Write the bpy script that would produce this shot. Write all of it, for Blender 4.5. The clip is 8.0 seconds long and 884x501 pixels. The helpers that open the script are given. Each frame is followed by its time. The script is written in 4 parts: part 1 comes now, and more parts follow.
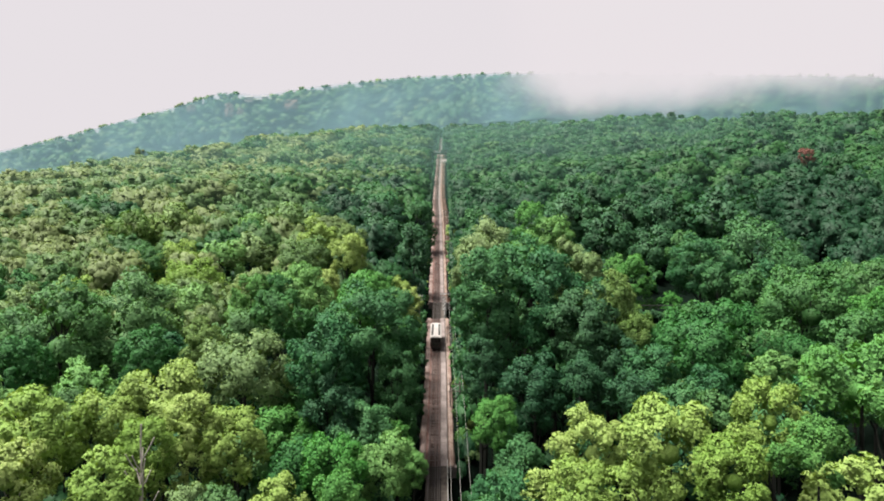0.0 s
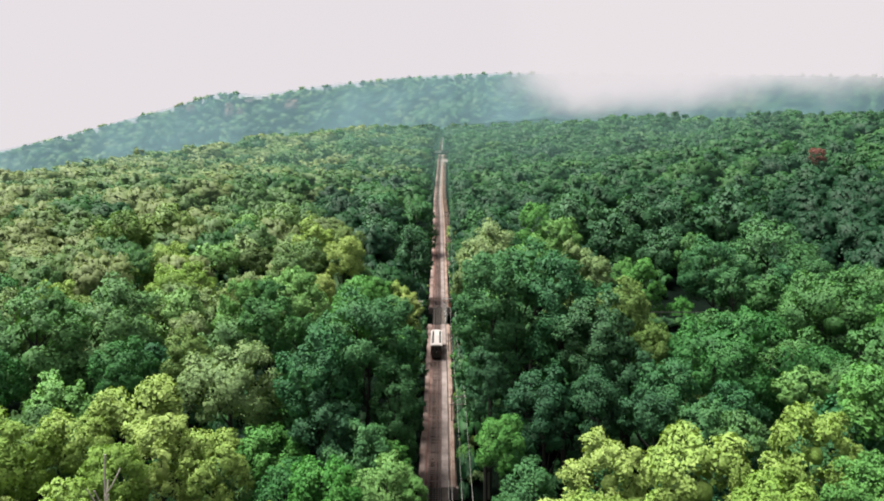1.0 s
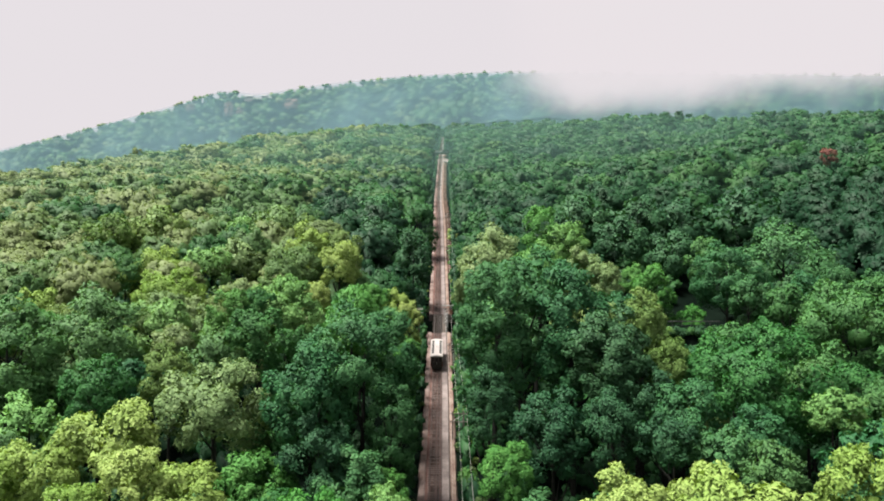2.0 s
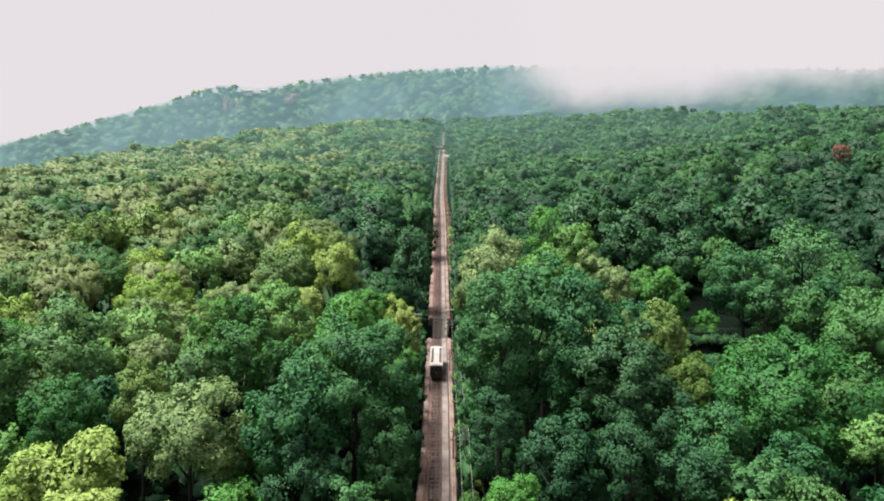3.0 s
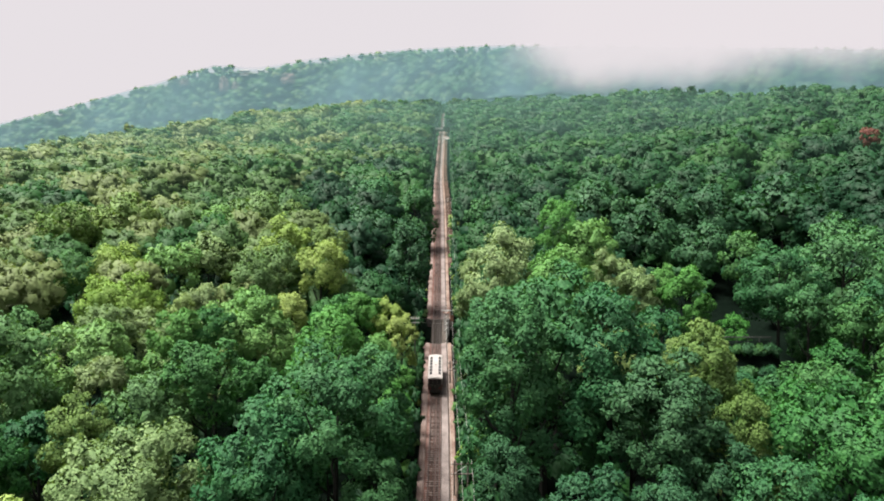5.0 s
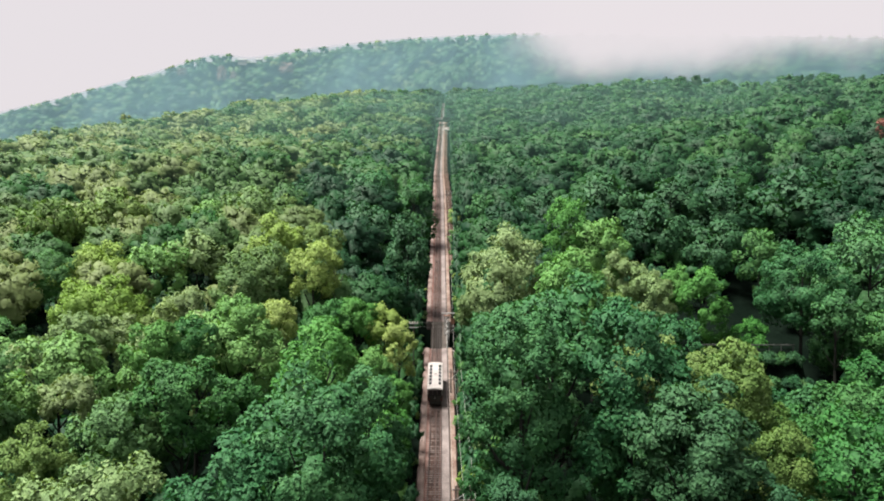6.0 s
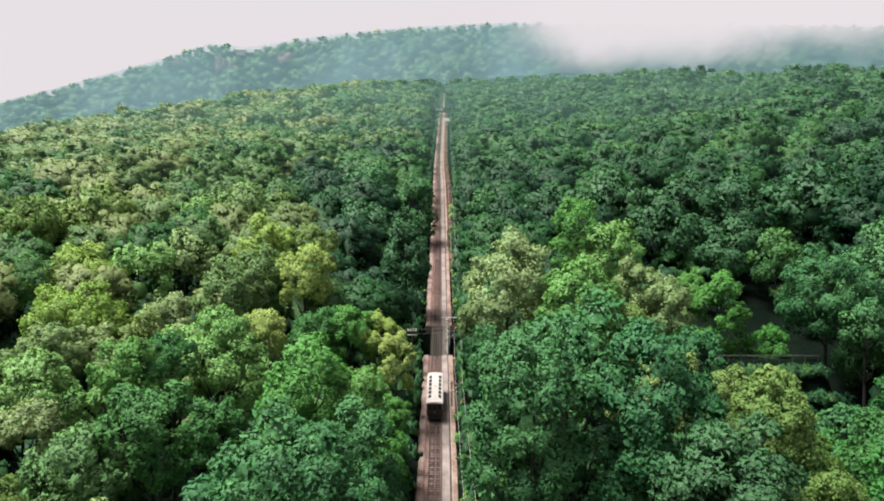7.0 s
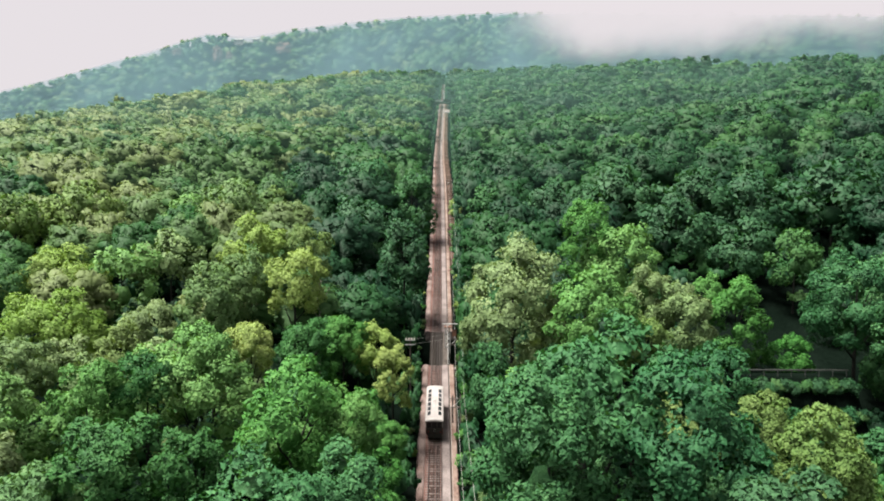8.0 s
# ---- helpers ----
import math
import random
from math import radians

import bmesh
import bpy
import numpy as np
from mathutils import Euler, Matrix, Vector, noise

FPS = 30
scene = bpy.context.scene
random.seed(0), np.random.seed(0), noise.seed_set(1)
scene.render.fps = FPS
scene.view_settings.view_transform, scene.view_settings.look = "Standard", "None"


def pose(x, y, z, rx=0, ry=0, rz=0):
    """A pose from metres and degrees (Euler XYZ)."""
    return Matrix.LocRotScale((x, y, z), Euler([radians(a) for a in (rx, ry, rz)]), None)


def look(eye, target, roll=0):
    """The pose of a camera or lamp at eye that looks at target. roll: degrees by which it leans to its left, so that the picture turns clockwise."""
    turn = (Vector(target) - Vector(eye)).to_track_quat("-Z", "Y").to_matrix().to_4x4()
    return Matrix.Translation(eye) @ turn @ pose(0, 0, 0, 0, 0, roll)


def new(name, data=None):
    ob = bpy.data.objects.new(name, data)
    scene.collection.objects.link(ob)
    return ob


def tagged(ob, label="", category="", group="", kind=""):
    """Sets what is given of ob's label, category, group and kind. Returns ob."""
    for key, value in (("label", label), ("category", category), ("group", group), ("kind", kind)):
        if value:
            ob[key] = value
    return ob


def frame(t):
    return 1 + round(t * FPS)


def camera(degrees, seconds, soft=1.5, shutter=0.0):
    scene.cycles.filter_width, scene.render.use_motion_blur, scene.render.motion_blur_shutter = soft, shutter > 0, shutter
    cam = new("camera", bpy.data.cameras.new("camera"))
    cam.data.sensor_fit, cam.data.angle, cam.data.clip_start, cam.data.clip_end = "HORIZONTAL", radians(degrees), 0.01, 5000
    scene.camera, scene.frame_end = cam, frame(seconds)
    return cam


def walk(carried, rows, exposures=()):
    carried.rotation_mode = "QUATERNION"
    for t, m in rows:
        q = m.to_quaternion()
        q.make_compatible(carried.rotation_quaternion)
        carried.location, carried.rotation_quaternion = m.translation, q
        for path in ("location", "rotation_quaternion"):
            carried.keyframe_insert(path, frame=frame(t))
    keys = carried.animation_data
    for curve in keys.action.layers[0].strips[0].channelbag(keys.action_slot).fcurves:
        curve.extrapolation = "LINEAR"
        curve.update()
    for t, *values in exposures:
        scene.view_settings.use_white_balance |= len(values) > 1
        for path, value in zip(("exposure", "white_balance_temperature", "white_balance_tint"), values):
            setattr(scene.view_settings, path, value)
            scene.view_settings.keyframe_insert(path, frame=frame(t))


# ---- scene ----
cam = camera(67.6, 8.0, 1.85)
METRES, EYE, TILT, LEAN, TURN = 64.0, 36.0, 0.0, 0.0, 0.0
ROWS = [
    (0.0, 0.0, 0.0, 0.0, 0.0, 0.0, -0.0),
    (0.5, -0.0004, 0.0528, 0.005, 0.04, 0.02, -0.04),
    (1.0, -0.0006, 0.1161, 0.0125, 0.07, 0.03, -0.05),
    (1.5, -0.0008, 0.1705, 0.0224, 0.1, 0.04, -0.05),
    (3.0, 0.0005, 0.3573, 0.0627, 0.16, -0.47, -0.11),
    (3.5, 0.001, 0.4137, 0.0739, 0.17, -0.84, -0.11),
    (4.0, 0.0014, 0.4809, 0.087, 0.17, -1.27, -0.12),
    (4.5, 0.0016, 0.5378, 0.0987, 0.17, -1.65, -0.12),
    (6.0, 0.001, 0.7294, 0.1406, 0.19, -2.95, -0.08),
    (6.5, 0.0006, 0.7865, 0.1536, 0.19, -3.32, -0.07),
    (7.0, 0.0005, 0.8543, 0.1696, 0.2, -3.77, -0.06),
    (7.5, 0.0003, 0.9119, 0.1829, 0.2, -4.13, -0.06),
    (8.0, -0.0, 0.9794, 0.1985, 0.21, -4.56, -0.04),
]
walk(cam, [(t, pose(0, 0, EYE, TILT, LEAN, TURN) @ pose(METRES * x, METRES * y, METRES * z, 90 + pitch, roll, yaw)) for t, x, y, z, yaw, pitch, roll in ROWS], [(0, 1.35), (8, 1.35)])

# ---- light ----
SUN_ELEVATION, SUN_AZIMUTH = 68.0, -97.0  # azimuth: degrees clockwise from +y
world = bpy.data.worlds.new("overcast_sky")
scene.world = world
world.use_nodes = True
wn, wl = world.node_tree.nodes, world.node_tree.links
wn.clear()
sky = wn.new("ShaderNodeTexSky")
sky.sky_type, sky.sun_disc = "NISHITA", False
sky.sun_elevation, sky.sun_rotation = radians(SUN_ELEVATION), radians(SUN_AZIMUTH)
sky.air_density, sky.dust_density = 1.0, 4.0
clear_sky = wn.new("ShaderNodeBackground")
clear_sky.inputs["Strength"].default_value = 0.05
wl.new(sky.outputs["Color"], clear_sky.inputs["Color"])
overcast = wn.new("ShaderNodeBackground")
overcast.inputs["Color"].default_value = (0.815, 0.762, 0.788, 1)
overcast.inputs["Strength"].default_value = 0.394
cover = wn.new("ShaderNodeMixShader")
cover.inputs["Fac"].default_value = 0.96
wl.new(clear_sky.outputs[0], cover.inputs[1])
wl.new(overcast.outputs[0], cover.inputs[2])
wout = wn.new("ShaderNodeOutputWorld")
wl.new(cover.outputs[0], wout.inputs["Surface"])

sun_data = bpy.data.lights.new("sun", "SUN")
sun_data.energy, sun_data.angle, sun_data.color = 5.0, radians(28), (1.0, 0.95, 0.86)
sun = new("sun", sun_data)
_e, _a = radians(SUN_ELEVATION), radians(SUN_AZIMUTH)
SUN_WAY = Vector((math.cos(_e) * math.sin(_a), math.cos(_e) * math.cos(_a), math.sin(_e)))
sun.matrix_world = look(SUN_WAY * 300, (0, 0, 0))


# ---- materials ----
def shader(name):
    m = bpy.data.materials.new(name)
    m.use_nodes = True
    n = m.node_tree.nodes
    return m, n, m.node_tree.links, n["Principled BSDF"]


def ramp(n, l, source, stops):
    r = n.new("ShaderNodeValToRGB")
    e = r.color_ramp.elements
    while len(e) < len(stops):
        e.new(0.5)
    for el, (p, c) in zip(e, stops):
        el.position, el.color = p, (*c, 1)
    l.new(source, r.inputs["Fac"])
    return r.outputs["Color"]


def noise_node(n, l, scale, detail=3.0, coords="Object"):
    t = n.new("ShaderNodeTexNoise")
    t.inputs["Scale"].default_value, t.inputs["Detail"].default_value = scale, detail
    c = n.new("ShaderNodeTexCoord")
    l.new(c.outputs[coords], t.inputs["Vector"])
    return t.outputs["Fac"]


def mixed(n, l, a, b, fac, mode="MIX"):
    x = n.new("ShaderNodeMix")
    x.data_type, x.blend_type = "RGBA", mode
    for socket, v in ((x.inputs[0], fac), (x.inputs[6], a), (x.inputs[7], b)):
        if hasattr(v, "links"):
            l.new(v, socket)
        elif isinstance(v, tuple):
            socket.default_value = (*v, 1)
        else:
            socket.default_value = v
    return x.outputs[2]


def foliage(name, dark, mid, light, glow=0.22, tone=False):
    """Leaf material: colour varies leaf by leaf, over patches of a crown, and tree by tree."""
    m, n, l, p = shader(name)
    g = n.new("ShaderNodeNewGeometry")
    patch = noise_node(n, l, 0.35 if tone else 2.0, 2.0)
    fine = noise_node(n, l, 2.6 if tone else 22.0, 4.0)
    a = n.new("ShaderNodeMath")
    a.operation = "MULTIPLY_ADD"
    l.new(g.outputs["Random Per Island"], a.inputs[0])
    a.inputs[1].default_value = 0.12 if tone else 0.2
    b = n.new("ShaderNodeMath")
    b.operation = "MULTIPLY"
    l.new(patch, b.inputs[0])
    b.inputs[1].default_value = 0.26 if tone else 0.6
    c = n.new("ShaderNodeMath")
    c.operation = "MULTIPLY_ADD"
    l.new(fine, c.inputs[0])
    c.inputs[1].default_value = 0.14 if tone else 0.34
    l.new(b.outputs[0], c.inputs[2])
    c2 = n.new("ShaderNodeMath")
    c2.operation = "SUBTRACT"
    l.new(c.outputs[0], c2.inputs[0])
    c2.inputs[1].default_value = -0.21 if tone else 0.09
    l.new(c2.outputs[0], a.inputs[2])
    dark, mid, light = (tuple(w * c * h for c, h in zip(k, (1.1, 1.0, 1.02) if tone else (0.95, 1.04, 1.04))) for k, w in ((dark, 0.64 if tone else 0.58), (mid, 0.57 if tone else 0.64), (light, 0.63 if tone else 0.71)))
    col = ramp(n, l, a.outputs[0], ((0.12, dark), (0.5, mid), (0.92, light)))
    hsv = n.new("ShaderNodeHueSaturation")
    l.new(col, hsv.inputs["Color"])
    if tone:
        at = n.new("ShaderNodeAttribute")
        at.attribute_name = "tone"
        rnd = at.outputs["Fac"]
    else:
        info = n.new("ShaderNodeObjectInfo")
        rnd = info.outputs["Random"]
    for socket, lo, hi in (("Hue", 0.515 if not tone else 0.54, 0.485 if not tone else 0.40), ("Value", 0.85 if not tone else 0.45, 1.3 if not tone else 1.75), ("Saturation", 1.08 if not tone else 1.18, 0.9 if not tone else 0.92)):
        r = n.new("ShaderNodeMapRange")
        l.new(rnd, r.inputs["Value"])
        r.inputs["To Min"].default_value, r.inputs["To Max"].default_value = lo, hi
        l.new(r.outputs[0], hsv.inputs[socket])
    l.new(hsv.outputs[0], p.inputs["Base Color"])
    p.inputs["Roughness"].default_value = 0.62
    p.inputs["Specular IOR Level"].default_value = 0.24
    relief = n.new("ShaderNodeBump")
    relief.inputs["Strength"].default_value, relief.inputs["Distance"].default_value = (0.25 if tone else 0.8), 0.25
    l.new(fine, relief.inputs["Height"])
    l.new(relief.outputs[0], p.inputs["Normal"])
    tr = n.new("ShaderNodeBsdfTranslucent")
    warm = mixed(n, l, hsv.outputs[0], (1.0, 1.0, 0.45), 1.0, "MULTIPLY")
    l.new(warm, tr.inputs["Color"])
    mx = n.new("ShaderNodeMixShader")
    mx.inputs["Fac"].default_value = glow
    l.new(p.outputs[0], mx.inputs[1])
    l.new(tr.outputs[0], mx.inputs[2])
    l.new(mx.outputs[0], n["Material Output"].inputs["Surface"])
    return m


def rough(name, dark, light, scale, fine, roughness=0.9, bump=0.3, distance=0.05, metal=0.0):
    """A rough surface with stains and grain at two scales."""
    m, n, l, p = shader(name)
    big, small = noise_node(n, l, scale, 4.0), noise_node(n, l, fine, 6.0)
    col = ramp(n, l, big, ((0.32, dark), (0.68, light)))
    grain = ramp(n, l, small, ((0.3, (0.7, 0.7, 0.7)), (0.7, (1.15, 1.15, 1.15))))
    l.new(mixed(n, l, col, grain, 1.0, "MULTIPLY"), p.inputs["Base Color"])
    p.inputs["Roughness"].default_value, p.inputs["Metallic"].default_value = roughness, metal
    p.inputs["Specular IOR Level"].default_value = 0.5 if roughness < 0.8 else 0.12 if roughness < 0.95 else 0.0
    b = n.new("ShaderNodeBump")
    b.inputs["Strength"].default_value, b.inputs["Distance"].default_value = bump, distance
    l.new(small, b.inputs["Height"])
    l.new(b.outputs[0], p.inputs["Normal"])
    return m


LEAF = {
    "dark": foliage("dark_green_leaves", (0.011, 0.052, 0.023), (0.034, 0.122, 0.048), (0.108, 0.25, 0.104)),
    "deep": foliage("deep_green_leaves", (0.016, 0.08, 0.032), (0.049, 0.176, 0.058), (0.142, 0.33, 0.116)),
    "green": foliage("green_leaves", (0.024, 0.10, 0.032), (0.07, 0.208, 0.054), (0.165, 0.345, 0.1)),
    "fresh": foliage("fresh_green_leaves", (0.056, 0.175, 0.042), (0.135, 0.335, 0.076), (0.29, 0.49, 0.14)),
    "lime": foliage("yellow_green_leaves", (0.15, 0.26, 0.055), (0.32, 0.45, 0.10), (0.54, 0.64, 0.21)),
    "pale": foliage("pale_green_leaves", (0.085, 0.16, 0.06), (0.215, 0.325, 0.12), (0.40, 0.49, 0.22)),
    "olive": foliage("olive_leaves", (0.07, 0.14, 0.036), (0.185, 0.29, 0.075), (0.36, 0.45, 0.15)),
    "red": foliage("dead_red_leaves", (0.16, 0.055, 0.043), (0.27, 0.095, 0.068), (0.38, 0.16, 0.115)),
}
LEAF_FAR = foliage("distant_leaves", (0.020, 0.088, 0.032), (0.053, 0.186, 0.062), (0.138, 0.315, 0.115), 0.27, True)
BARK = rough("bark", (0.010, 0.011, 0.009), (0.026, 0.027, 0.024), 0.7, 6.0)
# near black: shade under the crowns is put into the floor's colour
SOIL = rough("shaded_forest_floor", (0.0025, 0.005, 0.0035), (0.005, 0.009, 0.0065), 0.08, 1.5, 0.95, 0.6, 0.1)


# ---- meshes ----
def mesh_of(name, verts, faces, material=None, smooth=False):
    me = bpy.data.meshes.new(name)
    me.from_pydata([tuple(v) for v in verts], [], [tuple(f) for f in faces])
    if material:
        me.materials.append(material)
    if smooth:
        me.polygons.foreach_set("use_smooth", [True] * len(me.polygons))
    me.update()
    return me


def quads_mesh(name, verts, faces, material, tone=None):
    """A mesh from arrays: verts (n, 3) and faces (m, 3 or 4)."""
    me = bpy.data.meshes.new(name)
    m, k = faces.shape
    me.vertices.add(len(verts))
    me.vertices.foreach_set("co", np.ascontiguousarray(verts, dtype=np.float32).ravel())
    me.loops.add(m * k)
    me.loops.foreach_set("vertex_index", np.ascontiguousarray(faces, dtype=np.int32).ravel())
    me.polygons.add(m)
    me.polygons.foreach_set("loop_start", np.arange(0, m * k, k, dtype=np.int32))
    me.update(calc_edges=True)
    if material:
        me.materials.append(material)
    if tone is not None:
        a = me.attributes.new("tone", "FLOAT", "FACE")
        a.data.foreach_set("value", np.ascontiguousarray(tone, dtype=np.float32))
    return me


def part(name, me, parent, label="", m=None):
    ob = new(name, me)
    ob.parent = parent
    if m is not None:
        ob.matrix_basis = m
    return tagged(ob, label)


# ---- the lie of the land ----
_ky = np.arange(-600.0, 1400.0, 5.0)
_kz = np.interp(_ky, [-600, -300, 60, 100, 137, 198, 342, 502, 700, 950, 1400], [-95, -52, -9.5, -1.6, 6, 18.8, 54, 82, 139, 198, 290])
_kz = np.convolve(np.pad(_kz, 8, "edge"), np.ones(17) / 17, "valid")


def rail_z(y):
    """Height of the railway's line."""
    return np.interp(y, _ky, _kz)


def rail_x(y):
    return np.interp(y, [60, 150, 250, 342, 420, 502, 700, 950], [-0.85, -0.85, -1.4, -2.0, -2.9, -3.2, -2.0, -1.0])


UNDERPASSES = ((97.0, 109.0), (187.0, 202.0))
RIDGE_X = [-2200, -1020, -820, -630, -500, -420, -290, -120, 60, 140, 500, 1000, 2200]
RIDGE_Z = [160, 252, 298, 350, 390, 380, 402, 420, 430, 432, 430, 425, 380]


def smooth01(a):
    a = np.clip(a, 0, 1)
    return a * a * (3 - 2 * a)


def wave(x, y):
    return (np.sin(x * 0.031 + 1.3) * np.cos(y * 0.027 + 0.4) + 0.6 * np.sin(x * 0.061 - y * 0.043 + 2.0)) * 2.2


def land(x, y):
    """Height of the ground, as arrays or numbers."""
    x, y = np.asarray(x, float), np.asarray(y, float)
    side = x - rail_x(y)
    crest = np.maximum(950 - 1.5 * np.abs(side), 380)
    z = rail_z(np.minimum(y, crest)) - 0.16 * np.maximum(0, y - crest)
    z = z + 0.125 * np.clip(side - 20, 0, 260) * smooth01((y - 140) / 90)
    z = z + 0.045 * np.clip(-side - 25, 0, 200)
    z = z - 0.055 * np.clip(-side - 80, 0, 400) + 0.05 * np.clip(side - 150, 0, 250)
    z = z + wave(x, y) * smooth01((np.abs(side) - 6) / 30)
    for y0, y1 in UNDERPASSES:
        z = z - 5.5 * smooth01((y - y0 + 1.5) / 3) * smooth01((y1 + 1.5 - y) / 3) * smooth01((60 - np.abs(side)) / 40)
    ridge = np.interp(x, RIDGE_X, RIDGE_Z)
    far = np.where(y < 1520, ridge - 0.47 * (1520 - y), ridge - 0.1 * (y - 1520))
    far = far + wave(x * 0.4, y * 0.4) * 5 * smooth01((1500 - y) / 150)
    k = 14.0
    return k * np.logaddexp(far / k, z / k)


def clearing(x, y):
    """How much farther the trees stand back on the upper line's right-hand side."""
    return float(np.interp(y, [240, 300, 420, 690, 706], [0, 1.2, 3.2, 4.4, 0])) if x > float(rail_x(y)) else 0.0


def ground_sheet():
    xs = np.unique(np.concatenate([np.linspace(-3500, -1200, 16), np.linspace(-1160, -400, 20), np.linspace(-400, 400, 81), np.linspace(440, 1160, 19), np.linspace(1200, 3500, 16), np.array([-6, -4, -3, -2, -1, 1, 2, 3, 4, 6.0])]))
    ys = np.unique(np.concatenate([np.linspace(-1500, 0, 30), np.linspace(0, 90, 24), np.linspace(90, 210, 121), np.linspace(212, 400, 48), np.linspace(408, 1700, 80), np.linspace(1700, 4500, 30)]))
    gx, gy = np.meshgrid(xs, ys)
    gz = land(gx, gy) - 0.25
    v = np.stack([gx, gy, gz], -1).reshape(-1, 3)
    nx = len(xs)
    i = (np.arange(len(ys) - 1)[:, None] * nx + np.arange(nx - 1)[None]).ravel()
    f = np.stack([i, i + 1, i + 1 + nx, i + nx], -1)
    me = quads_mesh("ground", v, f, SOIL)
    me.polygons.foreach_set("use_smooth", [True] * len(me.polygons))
    tagged(new("ground", me), "leaf-littered forest floor, coloured near black for the wood's shade, rising to the mountain", "ground", kind="structure")


ground_sheet()


# ---- trees ----
rng = np.random.default_rng(7)
_g = (1 + 5 ** 0.5) / 2
ICO_V = np.array([(0, a, b * _g) for a in (-1, 1) for b in (-1, 1)] + [(a, b * _g, 0) for a in (-1, 1) for b in (-1, 1)] + [(b * _g, 0, a) for a in (-1, 1) for b in (-1, 1)]) / math.sqrt(1 + _g * _g)
ICO_F = np.array([(i, j, k) if np.dot(np.cross(ICO_V[j] - ICO_V[i], ICO_V[k] - ICO_V[i]), ICO_V[i]) > 0 else (i, k, j) for i in range(12) for j in range(i + 1, 12) for k in range(j + 1, 12) if max(np.linalg.norm(ICO_V[i] - ICO_V[j]), np.linalg.norm(ICO_V[j] - ICO_V[k]), np.linalg.norm(ICO_V[i] - ICO_V[k])) < 1.06])


def unit(v):
    return v / (np.linalg.norm(v, axis=-1, keepdims=True) + 1e-9)


def crown_arrays(seed, masses, subs, leaves, size, aspect=1.0, solid=0.62, low=-0.5, soft=False):
    """Crown of radius 1 and half height aspect: rounded leaf masses, each broken into smaller billows and strewn with leaf sprays."""
    r = np.random.default_rng(seed)
    i = np.arange(masses) + 0.5
    cz = 1 - (1 - low) * i / masses
    a = i * 2.39996 + r.uniform(0, 6.28)
    flat = np.sqrt(np.clip(1 - cz * cz, 0, 1))
    way = unit(np.stack([flat * np.cos(a), flat * np.sin(a), cz], -1) + r.normal(0, 0.14, (masses, 3)))
    mass = way * (r.uniform(0.56, 0.74, masses) * (1 + 0.12 * np.sin(2 * a + r.uniform(0, 6))))[:, None] * np.array([1, 1, aspect])
    mass_r = 1.34 / math.sqrt(masses) * r.uniform(0.8, 1.2, masses) * aspect ** 0.3
    centre, radius, lean, share = [mass], [mass_r * (0.8 if subs else 0.86)], [way], [mass_r ** 2 * (0.75 if subs else 1.0)]
    if subs:
        own = np.repeat(np.arange(masses), subs)
        d = unit(r.normal(0, 1, (masses * subs, 3)) + 0.95 * way[own] + np.array([0, 0, 0.3]))
        centre.append(mass[own] + d * (mass_r[own] * r.uniform(0.58, 0.86, len(own)))[:, None])
        radius.append(mass_r[own] * r.uniform(0.3, 0.5, len(own)))
        lean.append(unit(d + 0.4 * way[own]))
        share.append(radius[1] ** 2)
    if soft:  # inner foliage that shows between the masses
        centre.append(np.zeros((1, 3)))
        radius.append(np.array([0.8]))
        lean.append(np.array([[0.0, 0.0, 1.0]]))
        share.append(np.array([0.25 * sum(k.sum() for k in share)]))
    centre, radius, lean, share = np.concatenate(centre), np.concatenate(radius), np.concatenate(lean), np.concatenate(share)
    span = np.percentile(np.hypot(centre[:, 0], centre[:, 1]) + radius, 92)
    centre, radius = centre / span, radius / span
    centre[:, 2] *= (aspect - 0.9 * radius.mean()) / centre[:, 2].max()
    hub = unit(centre * np.array([1, 1, 1 / aspect]))
    n, k = len(radius), len(ICO_V)
    v = centre[:, None] + ICO_V[None] * radius[:, None, None] * r.uniform(0.82, 1.12, (n, k, 1)) * solid * np.array([1, 1, 0.9])
    nrm = unit(ICO_V[None] * 0.5 + lean[:, None] * 0.4 + hub[:, None] * 0.4 + np.array([0, 0, 0.1]))
    f = (np.arange(n) * k)[:, None, None] + ICO_F[None]
    f = f[(unit(ICO_V[ICO_F].mean(1))[None] * lean[:, None]).sum(-1) > -0.5]
    v, nrm = v.reshape(-1, 3), nrm.reshape(-1, 3)
    used, f = np.unique(f, return_inverse=True)
    v, nrm, f = v[used], nrm[used], f.reshape(-1, 3)
    # leaf sprays on the billows
    which = r.choice(n, leaves, p=share / share.sum())
    d = unit(r.normal(0, 1, (leaves, 3)) + 0.8 * lean[which] + np.array([0, 0, 0.3]))
    p = centre[which] + d * (radius[which] * (r.uniform(0.86, 1.06, leaves) if soft else r.uniform(0.8, 1.2, leaves)))[:, None] * np.array([1, 1, 0.92])
    face = unit(d * (1.8 if soft else 0.9) + r.normal(0, 0.55, (leaves, 3)) + np.array([0, 0, 0.35]))
    t = unit(np.cross(face, r.normal(0, 1, (leaves, 3))))
    b = np.cross(face, t)
    s = (size * r.uniform(0.5, 1.45, leaves))[:, None]
    wide = r.uniform(0.5, 0.85, leaves)[:, None]
    lv = np.stack([p + t * s * 1.1, p - t * s * 0.6 + b * s * wide, p - t * s * 0.6 - b * s * wide], 1).reshape(-1, 3)
    if soft:
        ln = unit(d * 0.5 + face * 0.12 + lean[which] * 0.4 + hub[which] * 0.6 + np.array([0, 0, 0.3]))
    else:
        ln = unit(d * 0.6 + face * 0.3 + lean[which] * 0.35 + hub[which] * 0.45 + np.array([0, 0, 0.18]))
